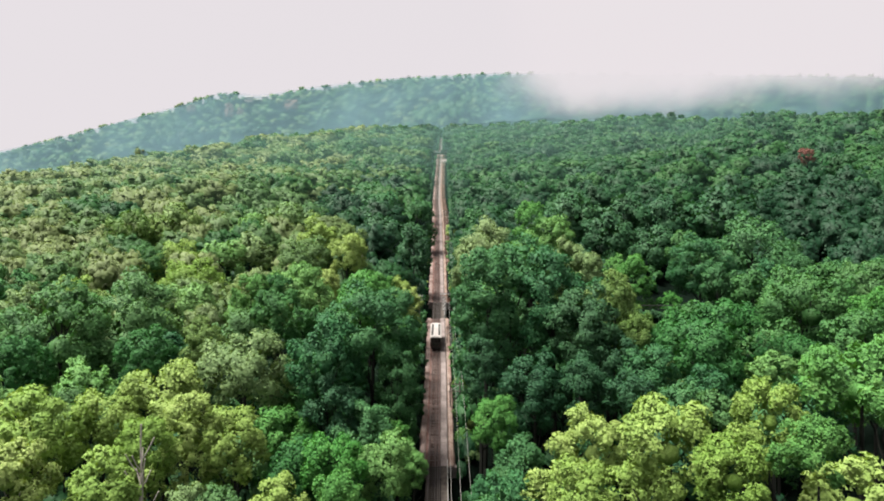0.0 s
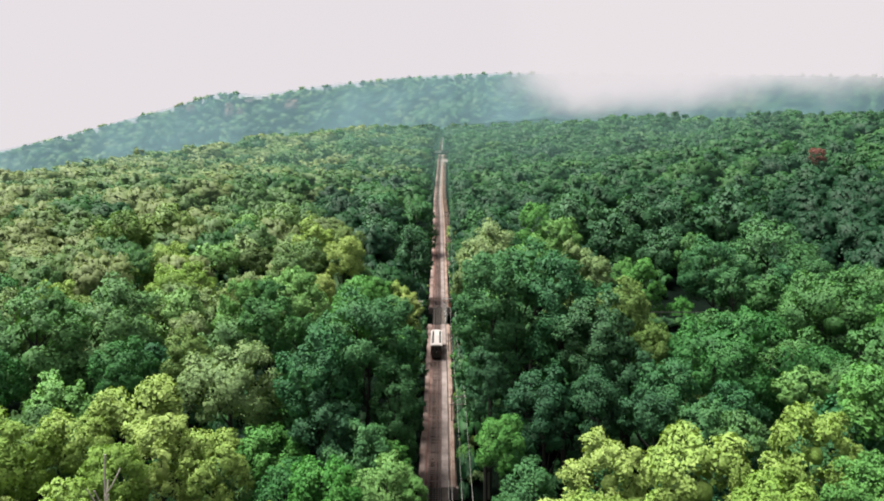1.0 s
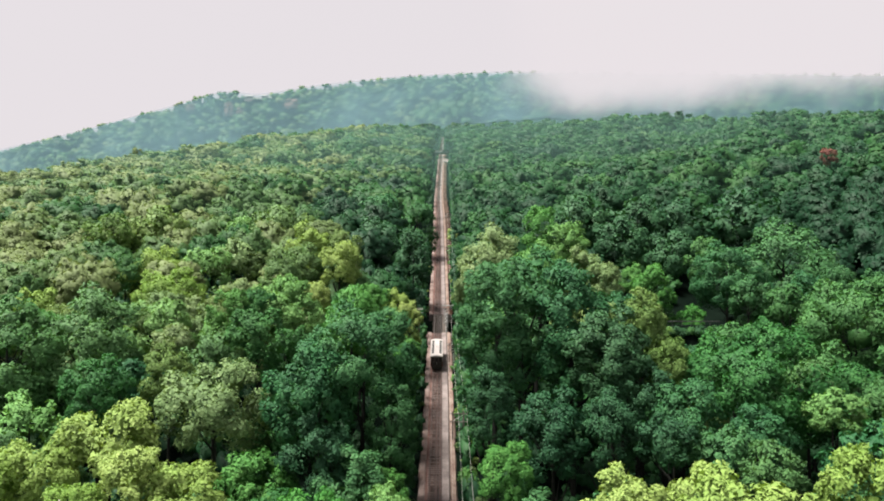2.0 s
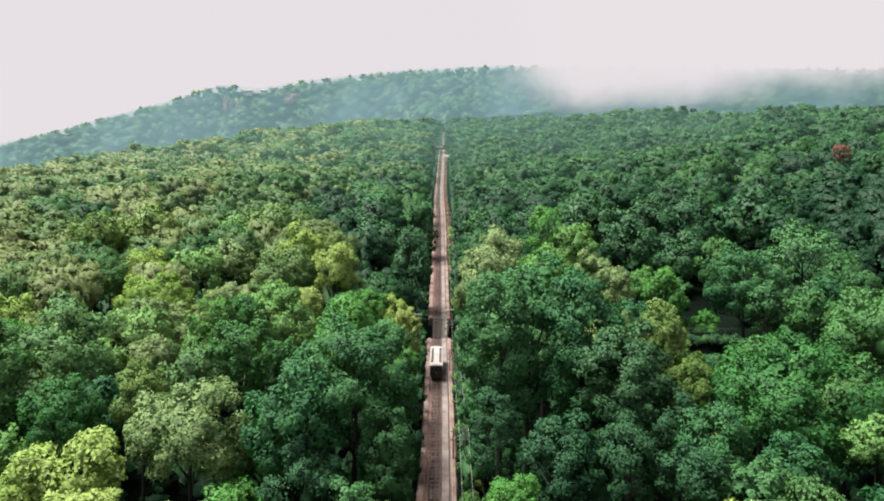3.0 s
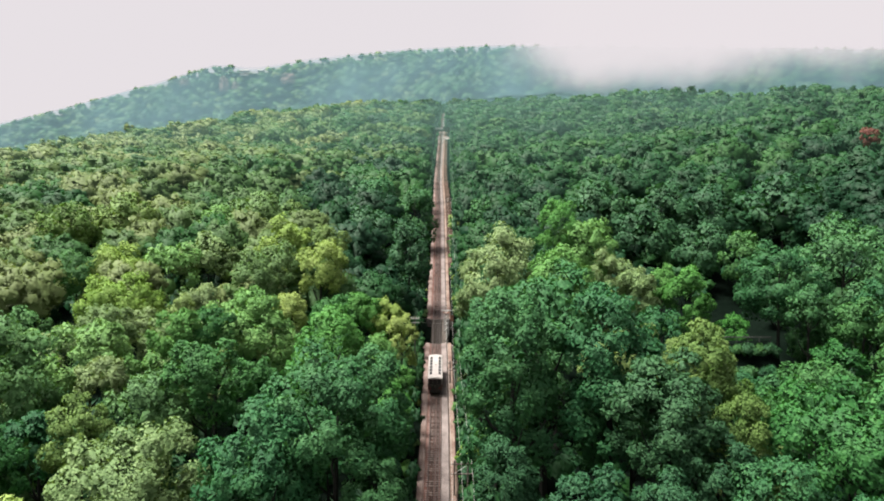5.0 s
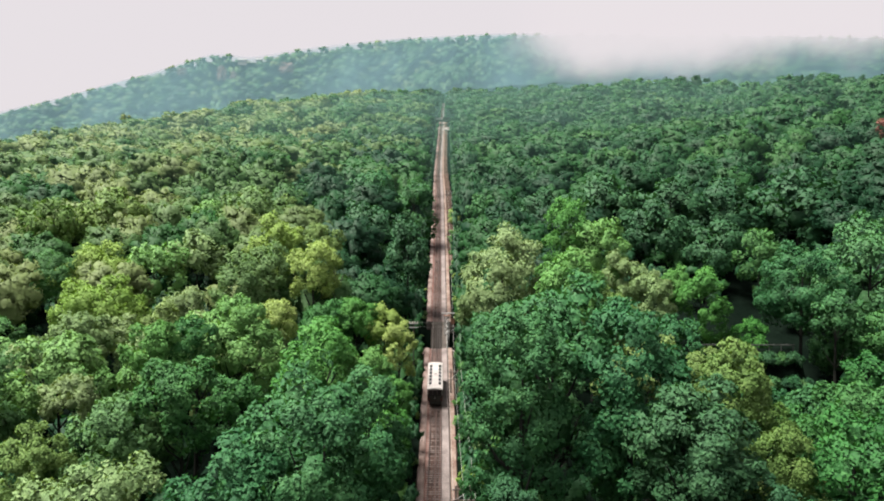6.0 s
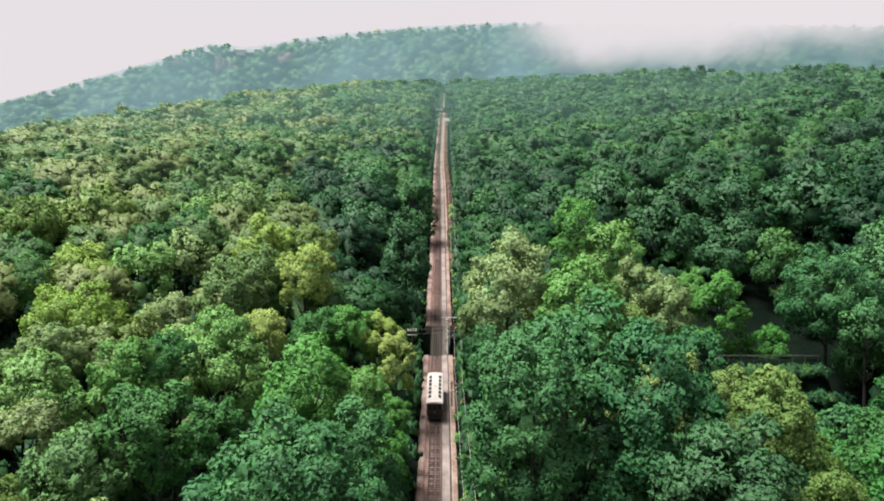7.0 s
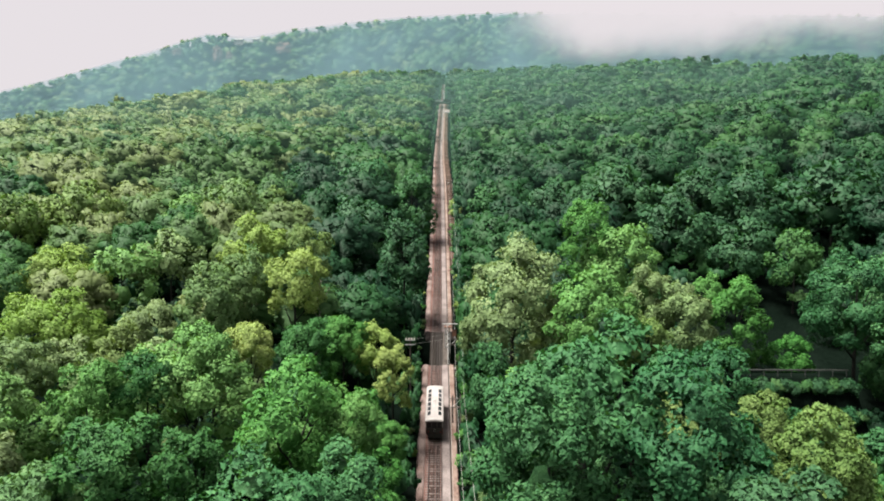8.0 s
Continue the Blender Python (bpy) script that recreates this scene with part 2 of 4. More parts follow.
    core = ICO_V * np.array([0.2, 0.2, 0.2 * aspect])
    allv = np.concatenate([lv, v, core])
    allf = np.concatenate([np.arange(leaves * 3).reshape(-1, 3), f + len(lv), ICO_F + len(lv) + len(v)])
    return allv, allf, np.concatenate([np.repeat(ln, 3, axis=0), nrm, ICO_V])


def shade_by(me, normals):
    """Round the shading of leaf masses: the sprays of one mass are lit much alike."""
    me.polygons.foreach_set("use_smooth", np.ones(len(me.polygons), dtype=bool))
    a = me.attributes.new("custom_normal", "FLOAT_VECTOR", "POINT")
    a.data.foreach_set("vector", np.ascontiguousarray(normals, dtype=np.float32).ravel())
    me.update()


def crown_mesh(seed, masses, subs, leaves, size, aspect=1.0, solid=0.78, low=-0.5):
    v, f, nv = crown_arrays(seed, masses, subs, leaves, size, aspect, solid, low)
    me = quads_mesh("crown", v, f, None)
    shade_by(me, nv)
    me.materials.append(LEAF["green"])
    return me


def limb(bm, path, radii, sides=6):
    rings = []
    for i, (p, rr) in enumerate(zip(path, radii)):
        p = Vector(p)
        way = (Vector(path[min(i + 1, len(path) - 1)]) - Vector(path[max(i - 1, 0)])).normalized()
        u = way.orthogonal().normalized()
        w = way.cross(u)
        rings.append([bm.verts.new(p + (u * math.cos(6.28318 * j / sides) + w * math.sin(6.28318 * j / sides)) * rr) for j in range(sides)])
    for a, b in zip(rings, rings[1:]):
        for j in range(sides):
            bm.faces.new((a[j], a[(j + 1) % sides], b[(j + 1) % sides], b[j]))
    bm.faces.new(rings[-1])


def trunk_mesh(seed):
    """A tapered trunk of height 1 with limbs that fork into the crown."""
    r = random.Random(seed)
    bm = bmesh.new()
    lean = (r.uniform(-0.03, 0.03), r.uniform(-0.03, 0.03))
    limb(bm, [(lean[0] * z, lean[1] * z, z) for z in (0, 0.04, 0.3, 0.6, 0.85)], [0.026, 0.018, 0.015, 0.011, 0.004])
    for i in range(6):
        a, z = i * 2.4 + r.uniform(-0.4, 0.4), r.uniform(0.42, 0.7)
        o = r.uniform(0.1, 0.17)
        limb(bm, [(lean[0] * z, lean[1] * z, z), (math.cos(a) * o * 0.5, math.sin(a) * o * 0.5, z + 0.06), (math.cos(a) * o, math.sin(a) * o, z + 0.16)], [0.008, 0.006, 0.002], 5)
    me = bpy.data.meshes.new("trunk")
    bm.to_mesh(me)
    bm.free()
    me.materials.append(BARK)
    return me


ASPECTS = (1.0, 1.35, 1.8)
NEAR_CROWNS = [crown_mesh(100 + i, 12 + 5 * (i // 4) + i % 3, 6, 5900 + 1450 * (i // 4), 0.039, ASPECTS[i // 4], 0.52, -0.6) for i in range(12)]
BIG_CROWNS = [crown_mesh(150 + i, 16 + 6 * (i // 2) + i % 2, 7, 10500 + 2200 * (i // 2), 0.028, ASPECTS[i // 2], 0.52, -0.6) for i in range(6)]
MID_CROWNS = [crown_mesh(200 + i, 10 + 3 * (i // 3), 4, 2500 + 400 * (i // 3), 0.054, ASPECTS[i // 3], 0.58) for i in range(9)]
TRUNKS = [trunk_mesh(i) for i in range(5)]
WORD = {"dark": "dark green", "deep": "deep green", "green": "mid-green", "fresh": "fresh green", "lime": "yellow-green", "pale": "pale green", "olive": "olive-brown", "red": "dead reddish-brown"}
taken, standing = [], []


def tree(x, y, top, radius, kind, meshes=None, tall=1.0):
    """A broadleaf tree whose crown has that top and radius."""
    meshes = meshes or (MID_CROWNS if y > 195 else BIG_CROWNS if radius > 7 else NEAR_CROWNS)
    base = float(land(x, y)) - 0.3
    height = top - base
    ob = new("tree")
    ob.location = (x, y, base)
    tagged(ob, WORD[kind] + " broadleaf tree with a full rounded crown on the slope", "tree", "trees of the slope")
    turn = rng.uniform(0, 360)
    t = part("trunk", TRUNKS[len(taken) % len(TRUNKS)], ob)
    t.matrix_basis = pose(0, 0, 0, 0, 0, turn) @ Matrix.Diagonal((height * 0.7, height * 0.7, height * 0.95, 1))
    k, third = min(range(3), key=lambda j: abs(ASPECTS[j] - tall)), len(meshes) // 3
    c = part("crown", meshes[k * third + int(rng.integers(third))], ob)
    half = radius * ASPECTS[k]
    c.matrix_basis = Matrix.Translation((0, 0, height - half * 0.98)) @ pose(0, 0, 0, 0, 0, turn) @ Matrix.Diagonal((radius, radius * rng.uniform(0.9, 1.08), radius, 1))
    c.material_slots[0].link = "OBJECT"
    c.material_slots[0].material = LEAF[kind]
    taken.append((x, y, radius))
    standing.append((x, y, top, kind))
    return ob


# trees that stand out, beside and below the line
tree(-30.4, 79.2, 19.4, 3.9, "lime", tall=1.6)
tree(-32.6, 73.1, 17.7, 3.6, "lime", tall=1.5)
tree(-25.5, 80.2, 17.0, 4.1, "lime", tall=1.5)
tree(-35.0, 68.5, 16.1, 5.0, "lime", tall=1.2)
tree(-18.9, 75.3, 10.4, 4.4, "lime", tall=1.1)
tree(-46.9, 75.9, 20.4, 6.3, "lime", tall=1.1)
tree(-43.2, 65.3, 17.5, 4.5, "lime", tall=1.1)
tree(-37.9, 89.9, 21.1, 6.3, "lime", tall=1.0)
tree(-42.6, 83.3, 18.5, 4.5, "lime", tall=1.0)
tree(-44.8, 100.4, 24.8, 4.7, "green", tall=1.2)
tree(-65.7, 100.8, 23.0, 5.9, "green", tall=1.1)
tree(-66.0, 113.8, 31.3, 9.4, "green", tall=1.2)
tree(-57.3, 120.1, 32.7, 10.3, "green", tall=1.2)
tree(-51.0, 133.0, 29.6, 6.7, "fresh", tall=1.1)
tree(-39.4, 109.2, 25.0, 4.0, "olive", tall=1.3)
tree(-35.8, 117.9, 25.8, 6.3, "green", tall=1.1)
tree(-30.6, 103.3, 23.8, 7.6, "pale", tall=1.1)
tree(-11.7, 106.2, 31.2, 7.4, "deep", tall=1.5)
tree(-17.9, 101.9, 26.3, 6.1, "deep", tall=1.5)
tree(-7.8, 112.4, 29.5, 4.6, "deep", tall=1.7)
tree(-15.5, 98.6, 17.8, 5.3, "dark", tall=1.4)
tree(-7.0, 103.2, 21.4, 4.0, "deep", tall=1.8)
tree(-23.0, 107.5, 19.0, 5.8, "green", tall=1.3)
tree(-23.5, 97.5, 13.0, 5.2, "fresh", tall=1.2)
tree(-20.0, 90.5, 10.5, 4.6, "green", tall=1.2)
tree(-6.6, 97.0, 11.0, 3.0, "fresh", tall=1.6)
tree(-6.8, 110.0, 14.0, 3.2, "deep", tall=1.7)
tree(-30.5, 140.6, 31.9, 8.5, "fresh", tall=1.1)
tree(-30.1, 120.8, 29.0, 5.9, "green", tall=1.1)
tree(-15.8, 128.9, 32.3, 6.3, "fresh", tall=1.2)
tree(-10.9, 95.4, 14.2, 4.6, "deep", tall=1.2)
tree(-7.2, 89.3, 11.3, 4.2, "fresh", tall=1.3)
tree(-14.5, 87.5, 11.8, 5.1, "fresh", tall=1.1)
tree(-3.7, 88.6, 9.1, 2.1, "fresh", tall=1.4)
tree(-12.4, 79.2, 9.6, 3.9, "fresh", tall=1.1)
tree(-34.6, 186.1, 45.8, 7.0, "lime", tall=1.5)
tree(-25.9, 187.5, 43.5, 4.9, "olive", tall=1.5)
tree(-24.1, 169.5, 40.4, 5.0, "lime", tall=1.5)
tree(-36.9, 165.9, 38.9, 6.2, "pale", tall=1.2)
tree(-33.9, 173.8, 40.2, 5.9, "pale", tall=1.2)
tree(-62.7, 167.6, 33.9, 8.7, "lime", tall=1.0)
tree(-77.5, 194.9, 39.6, 9.7, "lime", tall=1.0)
tree(-66.7, 198.5, 39.3, 8.2, "fresh", tall=1.2)
tree(-60.5, 207.6, 42.0, 8.5, "pale", tall=1.0)
tree(-49.6, 171.8, 31.4, 5.8, "pale", tall=1.1)
tree(-29.9, 141.6, 33.5, 5.2, "fresh", tall=1.1)
tree(-26.7, 151.3, 32.0, 4.3, "lime", tall=1.1)
tree(-20.6, 162.5, 30.3, 4.9, "green", tall=1.3)
tree(-15.3, 162.2, 30.8, 4.1, "fresh", tall=1.5)
tree(-10.8, 164.3, 29.7, 4.2, "lime", tall=1.5)
tree(-7.5, 157.9, 27.2, 3.0, "lime", tall=1.7)
tree(-37.5, 131.2, 31.5, 4.1, "fresh", tall=1.0)
tree(-34.0, 135.3, 31.3, 4.2, "green", tall=1.0)
tree(-57.2, 149.6, 30.0, 5.2, "pale", tall=1.1)
tree(-6.9, 142.8, 21.7, 2.7, "fresh", tall=1.5)
tree(-9.7, 131.0, 28.0, 3.2, "fresh", tall=1.5)
tree(-83.9, 188.2, 38.1, 7.3, "green", tall=1.0)
tree(-9.0, 205.9, 44.2, 6.4, "dark", tall=1.8)
tree(-20.3, 235.1, 49.5, 10.4, "dark", tall=1.5)
tree(-30.5, 242.9, 42.7, 9.6, "dark", tall=1.4)
tree(-53.3, 269.5, 52.7, 4.8, "olive", tall=1.9)
tree(-94.2, 236.2, 53.6, 10.5, "olive", tall=1.0)
tree(-104.1, 221.6, 49.5, 8.5, "olive", tall=1.0)
tree(-69.8, 241.4, 49.6, 7.8, "fresh", tall=1.1)
tree(-57.8, 242.4, 53.7, 11.4, "pale", tall=1.0)
tree(-9.9, 262.4, 57.3, 7.8, "deep", tall=1.6)
tree(-29.1, 294.1, 62.5, 13.5, "deep", tall=1.2)
tree(17.6, 77.3, 18.0, 4.4, "lime", tall=1.3)
tree(21.1, 61.6, 22.4, 5.5, "lime", tall=1.1)
tree(31.4, 63.3, 23.8, 4.4, "lime", tall=1.1)
tree(24.8, 56.2, 20.3, 4.1, "lime", tall=1.0)
tree(13.7, 65.2, 15.3, 4.1, "lime", tall=1.2)
tree(30.8, 55.0, 22.3, 3.2, "fresh", tall=1.1)
tree(46.2, 73.0, 26.8, 6.8, "fresh", tall=1.1)
tree(14.0, 98.7, 21.2, 5.6, "dark", tall=1.5)
tree(20.9, 97.4, 21.2, 4.5, "dark", tall=1.4)
tree(31.2, 99.8, 21.9, 5.8, "deep", tall=1.3)
tree(31.2, 107.1, 26.0, 3.5, "olive", tall=1.5)
tree(29.6, 113.4, 32.9, 4.6, "olive", tall=1.4)
tree(12.0, 115.8, 39.1, 9.2, "deep", tall=1.6)
tree(7.1, 109.5, 36.7, 5.1, "deep", tall=1.8)
tree(19.2, 112.0, 37.1, 6.5, "deep", tall=1.6)
tree(22.9, 104.8, 31.0, 5.9, "dark", tall=1.5)
tree(25.9, 102.5, 24.1, 5.0, "dark", tall=1.4)
tree(7.6, 93.1, 15.6, 3.6, "fresh", tall=1.2)
tree(10.4, 89.3, 11.1, 4.3, "deep", tall=1.3)
tree(6.1, 101.1, 23.4, 3.5, "dark", tall=1.7)
tree(43.4, 105.7, 28.5, 9.1, "green", tall=1.1)
tree(75.2, 134.3, 33.2, 11.0, "green", tall=1.0)
tree(86.9, 135.5, 33.6, 8.2, "green", tall=1.0)
tree(80.0, 170.2, 45.6, 13.2, "deep", tall=1.35)
tree(64.6, 165.2, 40.6, 7.5, "deep", tall=1.2)
tree(51.6, 177.6, 34.8, 5.4, "fresh", tall=1.8)
tree(47.8, 182.2, 35.2, 4.0, "fresh", tall=1.3)
tree(75.2, 204.0, 42.1, 6.2, "green", tall=1.4)
tree(61.1, 178.4, 25.0, 4.2, "fresh", tall=1.4)
tree(9.4, 153.5, 43.7, 8.4, "pale", tall=1.5)
tree(22.0, 165.5, 48.6, 4.8, "fresh", tall=1.6)
tree(26.9, 163.8, 44.6, 6.1, "fresh", tall=1.3)
tree(18.4, 144.8, 40.5, 6.0, "fresh", tall=1.3)
tree(29.7, 157.3, 39.4, 4.4, "pale", tall=1.3)
tree(33.3, 153.5, 37.1, 4.9, "pale", tall=1.3)
tree(25.0, 147.5, 34.9, 5.0, "olive", tall=1.2)
tree(11.5, 252.0, 52.0, 6.6, "deep", tall=1.9)
tree(34.4, 133.1, 27.9, 3.8, "olive", tall=1.2)
tree(39.2, 119.8, 17.5, 6.1, "olive", tall=1.1)
tree(34.3, 117.3, 26.5, 4.2, "olive", tall=1.2)
tree(46.2, 118.8, 27.0, 6.0, "green", tall=1.1)
# darkest leaves from here on also carry the dip's shade in their colour
tree(47.9, 244.0, 57.9, 13.2, "dark", tall=1.0)
tree(66.2, 239.6, 56.2, 12.1, "dark", tall=1.0)
tree(78.8, 234.5, 56.0, 11.7, "dark", tall=1.0)
tree(99.8, 233.2, 58.1, 14.1, "dark", tall=1.0)
tree(30.2, 248.3, 53.5, 10.8, "dark", tall=1.1)
tree(56.8, 224.9, 48.7, 9.5, "dark", tall=1.0)
tree(69.8, 216.7, 44.2, 9.0, "dark", tall=1.0)
tree(154, 279, 79.5, 3.2, "red", MID_CROWNS, 1.35)


def clear(x, y, r, part_of=0.8):
    return all((x - a) ** 2 + (y - b) ** 2 > (part_of * (r + c)) ** 2 for a, b, c in taken)


def hollow(x, y):
    """The dark dip in the wood, through which a lane runs."""
    return 50 < x < 76 and 156 < y < 200 or 38 < x < 52 and 140 < y < 175 or 36 < x < 96 and 170 < y < 230


def canopy(x, y):
    """Height of the crowns' tops round a place, and the kind of the tree that stands nearest."""
    near = sorted(stands, key=lambda t: (t[0] - x) ** 2 + (t[1] - y) ** 2)[:4]
    w = [1 / (4 + (t[0] - x) ** 2 + (t[1] - y) ** 2) for t in near]
    return sum(a * t[2] for a, t in zip(w, near)) / sum(w), near[0][3]


stands = list(standing)


def fill(y0, y1, tries, spare, drop):
    """Lesser trees between those that stand out."""
    for _ in range(tries):
        y = rng.uniform(y0, y1)
        x = rng.uniform(-1, 1) * (0.66 * y + 9)
        side = abs(x - float(rail_x(y)))
        r = rng.uniform(3.6, 7.0)
        if side < 11.5:
            r = min(r, side - 3.4)
        if side < 6.4 or hollow(x, y) or not clear(x, y, r, spare):
            continue
        top, kind = canopy(x, y)
        ground = float(land(x, y))
        top = min(max(top - rng.uniform(*drop), ground + 8.0), ground + 24.0)
        if 118 < y < 164 and abs(x - 0.469 * (y - 34)) < 8:  # growth kept low, under the camera's sight line to the lane
            top = min(top, 39.8 - 0.177 * (y - 34))
            r = min(r, 5.0)
        if rng.random() < (0.5 if kind in ("lime", "pale", "olive") else 0.3):
            kind = (("green", "fresh", "deep", "olive", "pale") if x < -20 else ("green", "deep", "deep", "dark", "fresh"))[int(rng.integers(5))]
        tree(x, y, top, r, kind, MID_CROWNS, rng.uniform(1.0, 1.4) if side > 12 else rng.uniform(1.6, 2.2))


fill(63, 165, 3000, 0.84, (2.5, 6.0))
fill(63, 165, 2600, 0.72, (4.0, 8.0))


def woods(name, label, points, seed, masses, subs, leaves, size, radius, height, squash=1.0, solid=0.84, low=-0.4):
    """Woodland too far to count: one mesh of many small crowns."""
    r = np.random.default_rng(seed)
    shapes = [crown_arrays(seed + i, masses, subs, leaves, size, 1.0, solid, low, True) for i in range(8)]
    vs, fs, ns, tones, base = [], [], [], [], 0
    for x, y in points:
        side = abs(x - float(rail_x(y))) - clearing(x, y) if y < 1000 else 99.0
        v, f, nv = shapes[int(r.integers(8))]
        a, s = r.uniform(0, 6.28), min(r.uniform(*radius), max(side - (1.8 if 706 < y < 1000 else 3.2), 1.2))
        tall = s * squash * r.uniform(0.9, 1.35) * (1.6 if side < 12 else 1.0)
        q = np.stack([v[:, 0] * np.cos(a) - v[:, 1] * np.sin(a), v[:, 0] * np.sin(a) + v[:, 1] * np.cos(a)], -1) * s
        z = v[:, 2] * tall + float(land(x, y)) + r.uniform(*height) - tall
        vs.append(np.column_stack([q[:, 0] + x, q[:, 1] + y, z]))
        ns.append(np.column_stack([nv[:, 0] * np.cos(a) - nv[:, 1] * np.sin(a), nv[:, 0] * np.sin(a) + nv[:, 1] * np.cos(a), nv[:, 2]]))
        f = f + base
        fs.append(f)
        mean = 0.45 if y > 1060 else float(np.interp(x, [-200, -110, -40, 0, 40, 120, 260], [0.84, 0.74, 0.28, 0.12, 0.2, 0.2, 0.22]))
        if 25 < x < 150 and 175 < y < 256:  # low tone: the dip's deep shade is put into the leaf colour
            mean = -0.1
        if -32 < x < 0 and 184 < y < 246:  # low tone again, for the shaded sides of the trees by the line
            mean = -0.1
        if x < -30 and y < 240:  # lighter, yellow-green leaf tone on the left
            mean = 0.78
        # own low tone deepens the shade in the gaps between crowns
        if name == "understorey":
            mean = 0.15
        patch = 0.22 * float(np.sin(x * 0.045 + 2 * np.sin(y * 0.021)) * np.cos(y * 0.05 + 1.7 * np.sin(x * 0.017)))
        mixture = 1.0 if x < -20 else 0.45  # tone varies less to the right of x -20
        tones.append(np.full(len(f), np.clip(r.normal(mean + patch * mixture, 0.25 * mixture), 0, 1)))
        base += len(v)
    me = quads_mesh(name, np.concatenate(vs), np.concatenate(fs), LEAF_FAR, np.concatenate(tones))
    shade_by(me, np.concatenate(ns))
    return tagged(new(name, me), label, "woodland", kind="stuff")


def scatter(seed, x0, x1, y0, y1, gap, keep):
    """Points at least about gap apart: a jittered triangular grid."""
    r = np.random.default_rng(seed)
    out = []
    for j, y in enumerate(np.arange(y0, y1, gap * 0.87)):
        for x in np.arange(x0 + (j % 2) * gap / 2, x1, gap):
            px, py = x + r.uniform(-0.3, 0.3) * gap, y + r.uniform(-0.3, 0.3) * gap
            if keep(px, py):
                out.append((px, py))
    return out


BARE = ((-455, 1410, 18), (-428, 1402, 12), (-306, 1338, 22), (-540, 1420, 14), (-440, 1505, 18), (-405, 1508, 16))  # strips left treeless so that crags and houses show in the camera's view


def on_slope(x, y):
    side = abs(x - float(rail_x(y))) - clearing(x, y)
    return side > (4.2 if y > 706 else 10.0 if y > 640 else 6.2) and side < 0.74 * y + 20 and y < 1050 - 1.3 * side


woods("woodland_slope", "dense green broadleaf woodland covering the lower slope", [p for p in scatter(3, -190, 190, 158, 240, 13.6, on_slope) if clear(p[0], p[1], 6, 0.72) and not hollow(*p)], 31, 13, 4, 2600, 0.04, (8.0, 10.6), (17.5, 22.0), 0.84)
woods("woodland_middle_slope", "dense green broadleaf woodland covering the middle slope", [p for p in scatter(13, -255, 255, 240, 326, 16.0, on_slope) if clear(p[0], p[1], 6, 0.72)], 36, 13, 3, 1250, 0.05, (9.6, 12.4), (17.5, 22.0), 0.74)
woods("woodland_foot", "dense green broadleaf woodland at the foot of the slope", scatter(23, -120, 120, -120, 62, 10.0, lambda x, y: abs(x - float(rail_x(y))) > 7.0), 33, 9, 0, 180, 0.098, (5.6, 8.4), (13, 19), 0.85)
woods("woodland_upper_slope", "dense green broadleaf woodland on the upper slope", scatter(4, -420, 420, 326, 600, 18.5, on_slope), 41, 12, 1, 400, 0.066, (11.2, 14.4), (17.5, 22.0), 0.62)
woods("woodland_crest", "dense green broadleaf woodland along the crest of the slope", scatter(14, -420, 420, 598, 1045, 19.0, on_slope), 46, 10, 0, 190, 0.088, (11.5, 15.0), (17, 22.5), 0.55)
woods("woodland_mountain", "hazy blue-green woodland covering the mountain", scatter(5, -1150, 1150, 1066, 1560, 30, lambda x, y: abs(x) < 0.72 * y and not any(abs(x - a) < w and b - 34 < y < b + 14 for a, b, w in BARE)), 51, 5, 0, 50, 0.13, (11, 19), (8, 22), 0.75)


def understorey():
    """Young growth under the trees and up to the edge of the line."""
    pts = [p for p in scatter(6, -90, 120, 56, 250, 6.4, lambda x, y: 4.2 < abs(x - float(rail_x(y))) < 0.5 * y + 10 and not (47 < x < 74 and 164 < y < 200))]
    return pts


woods("understorey", "young growth below the crowns, its leaves toned dark for the shade there", understorey(), 61, 4, 1, 40, 0.15, (2.4, 4.0), (4.0, 9.5))


def verge():
    r = np.random.default_rng(91)
    pts = []
    for y in np.concatenate([np.arange(60, 96, 2.2), np.arange(110, 186, 2.2)]):
        for k in (-1, 1):
            pts.append((float(rail_x(y)) + (-r.uniform(3.3, 4.8) if k < 0 else r.uniform(3.9, 5.2)), y + r.uniform(-1, 1)))
    for y in np.concatenate([np.arange(205, 420, 2.6), np.arange(420, 684, 3.6), np.arange(704, 940, 4.0)]):
        for k in (-1, 1):
            pts.append((float(rail_x(y)) + k * r.uniform(4.4, 6.4) * float(np.interp(y, [480, 620, 700, 710], [1, 0.76, 0.76, 0.52])) + (clearing(1e3, y) if k > 0 else 0.0), y + r.uniform(-1, 1)))
    return pts


woods("verge_growth", "low leafy growth along both edges of the railway", verge(), 71, 4, 1, 45, 0.145, (2.0, 3.4), (2.0, 6.0))


# ---- railway ----
CONCRETE = rough("pinkish_concrete", (0.12, 0.10, 0.096), (0.22, 0.185, 0.18), 0.35, 5.0)
GRAVEL = rough("brownish_gravel", (0.12, 0.082, 0.073), (0.27, 0.215, 0.20), 0.3, 6.0, 0.95, 0.6, 0.06)
EARTH = rough("reddish_earth", (0.14, 0.092, 0.078), (0.24, 0.185, 0.16), 0.45, 3.0, 0.95, 0.6, 0.08)
BALLAST = rough("brown_ballast", (0.08, 0.036, 0.03), (0.17, 0.098, 0.085), 0.28, 6.0, 0.95, 0.8, 0.05)
# a shaded brown: shade is mixed into this earth's colour
SHADED_EARTH = rough("shaded_earth", (0.028, 0.02, 0.016), (0.10, 0.066, 0.054), 0.25, 4.0, 0.95, 0.7, 0.06)
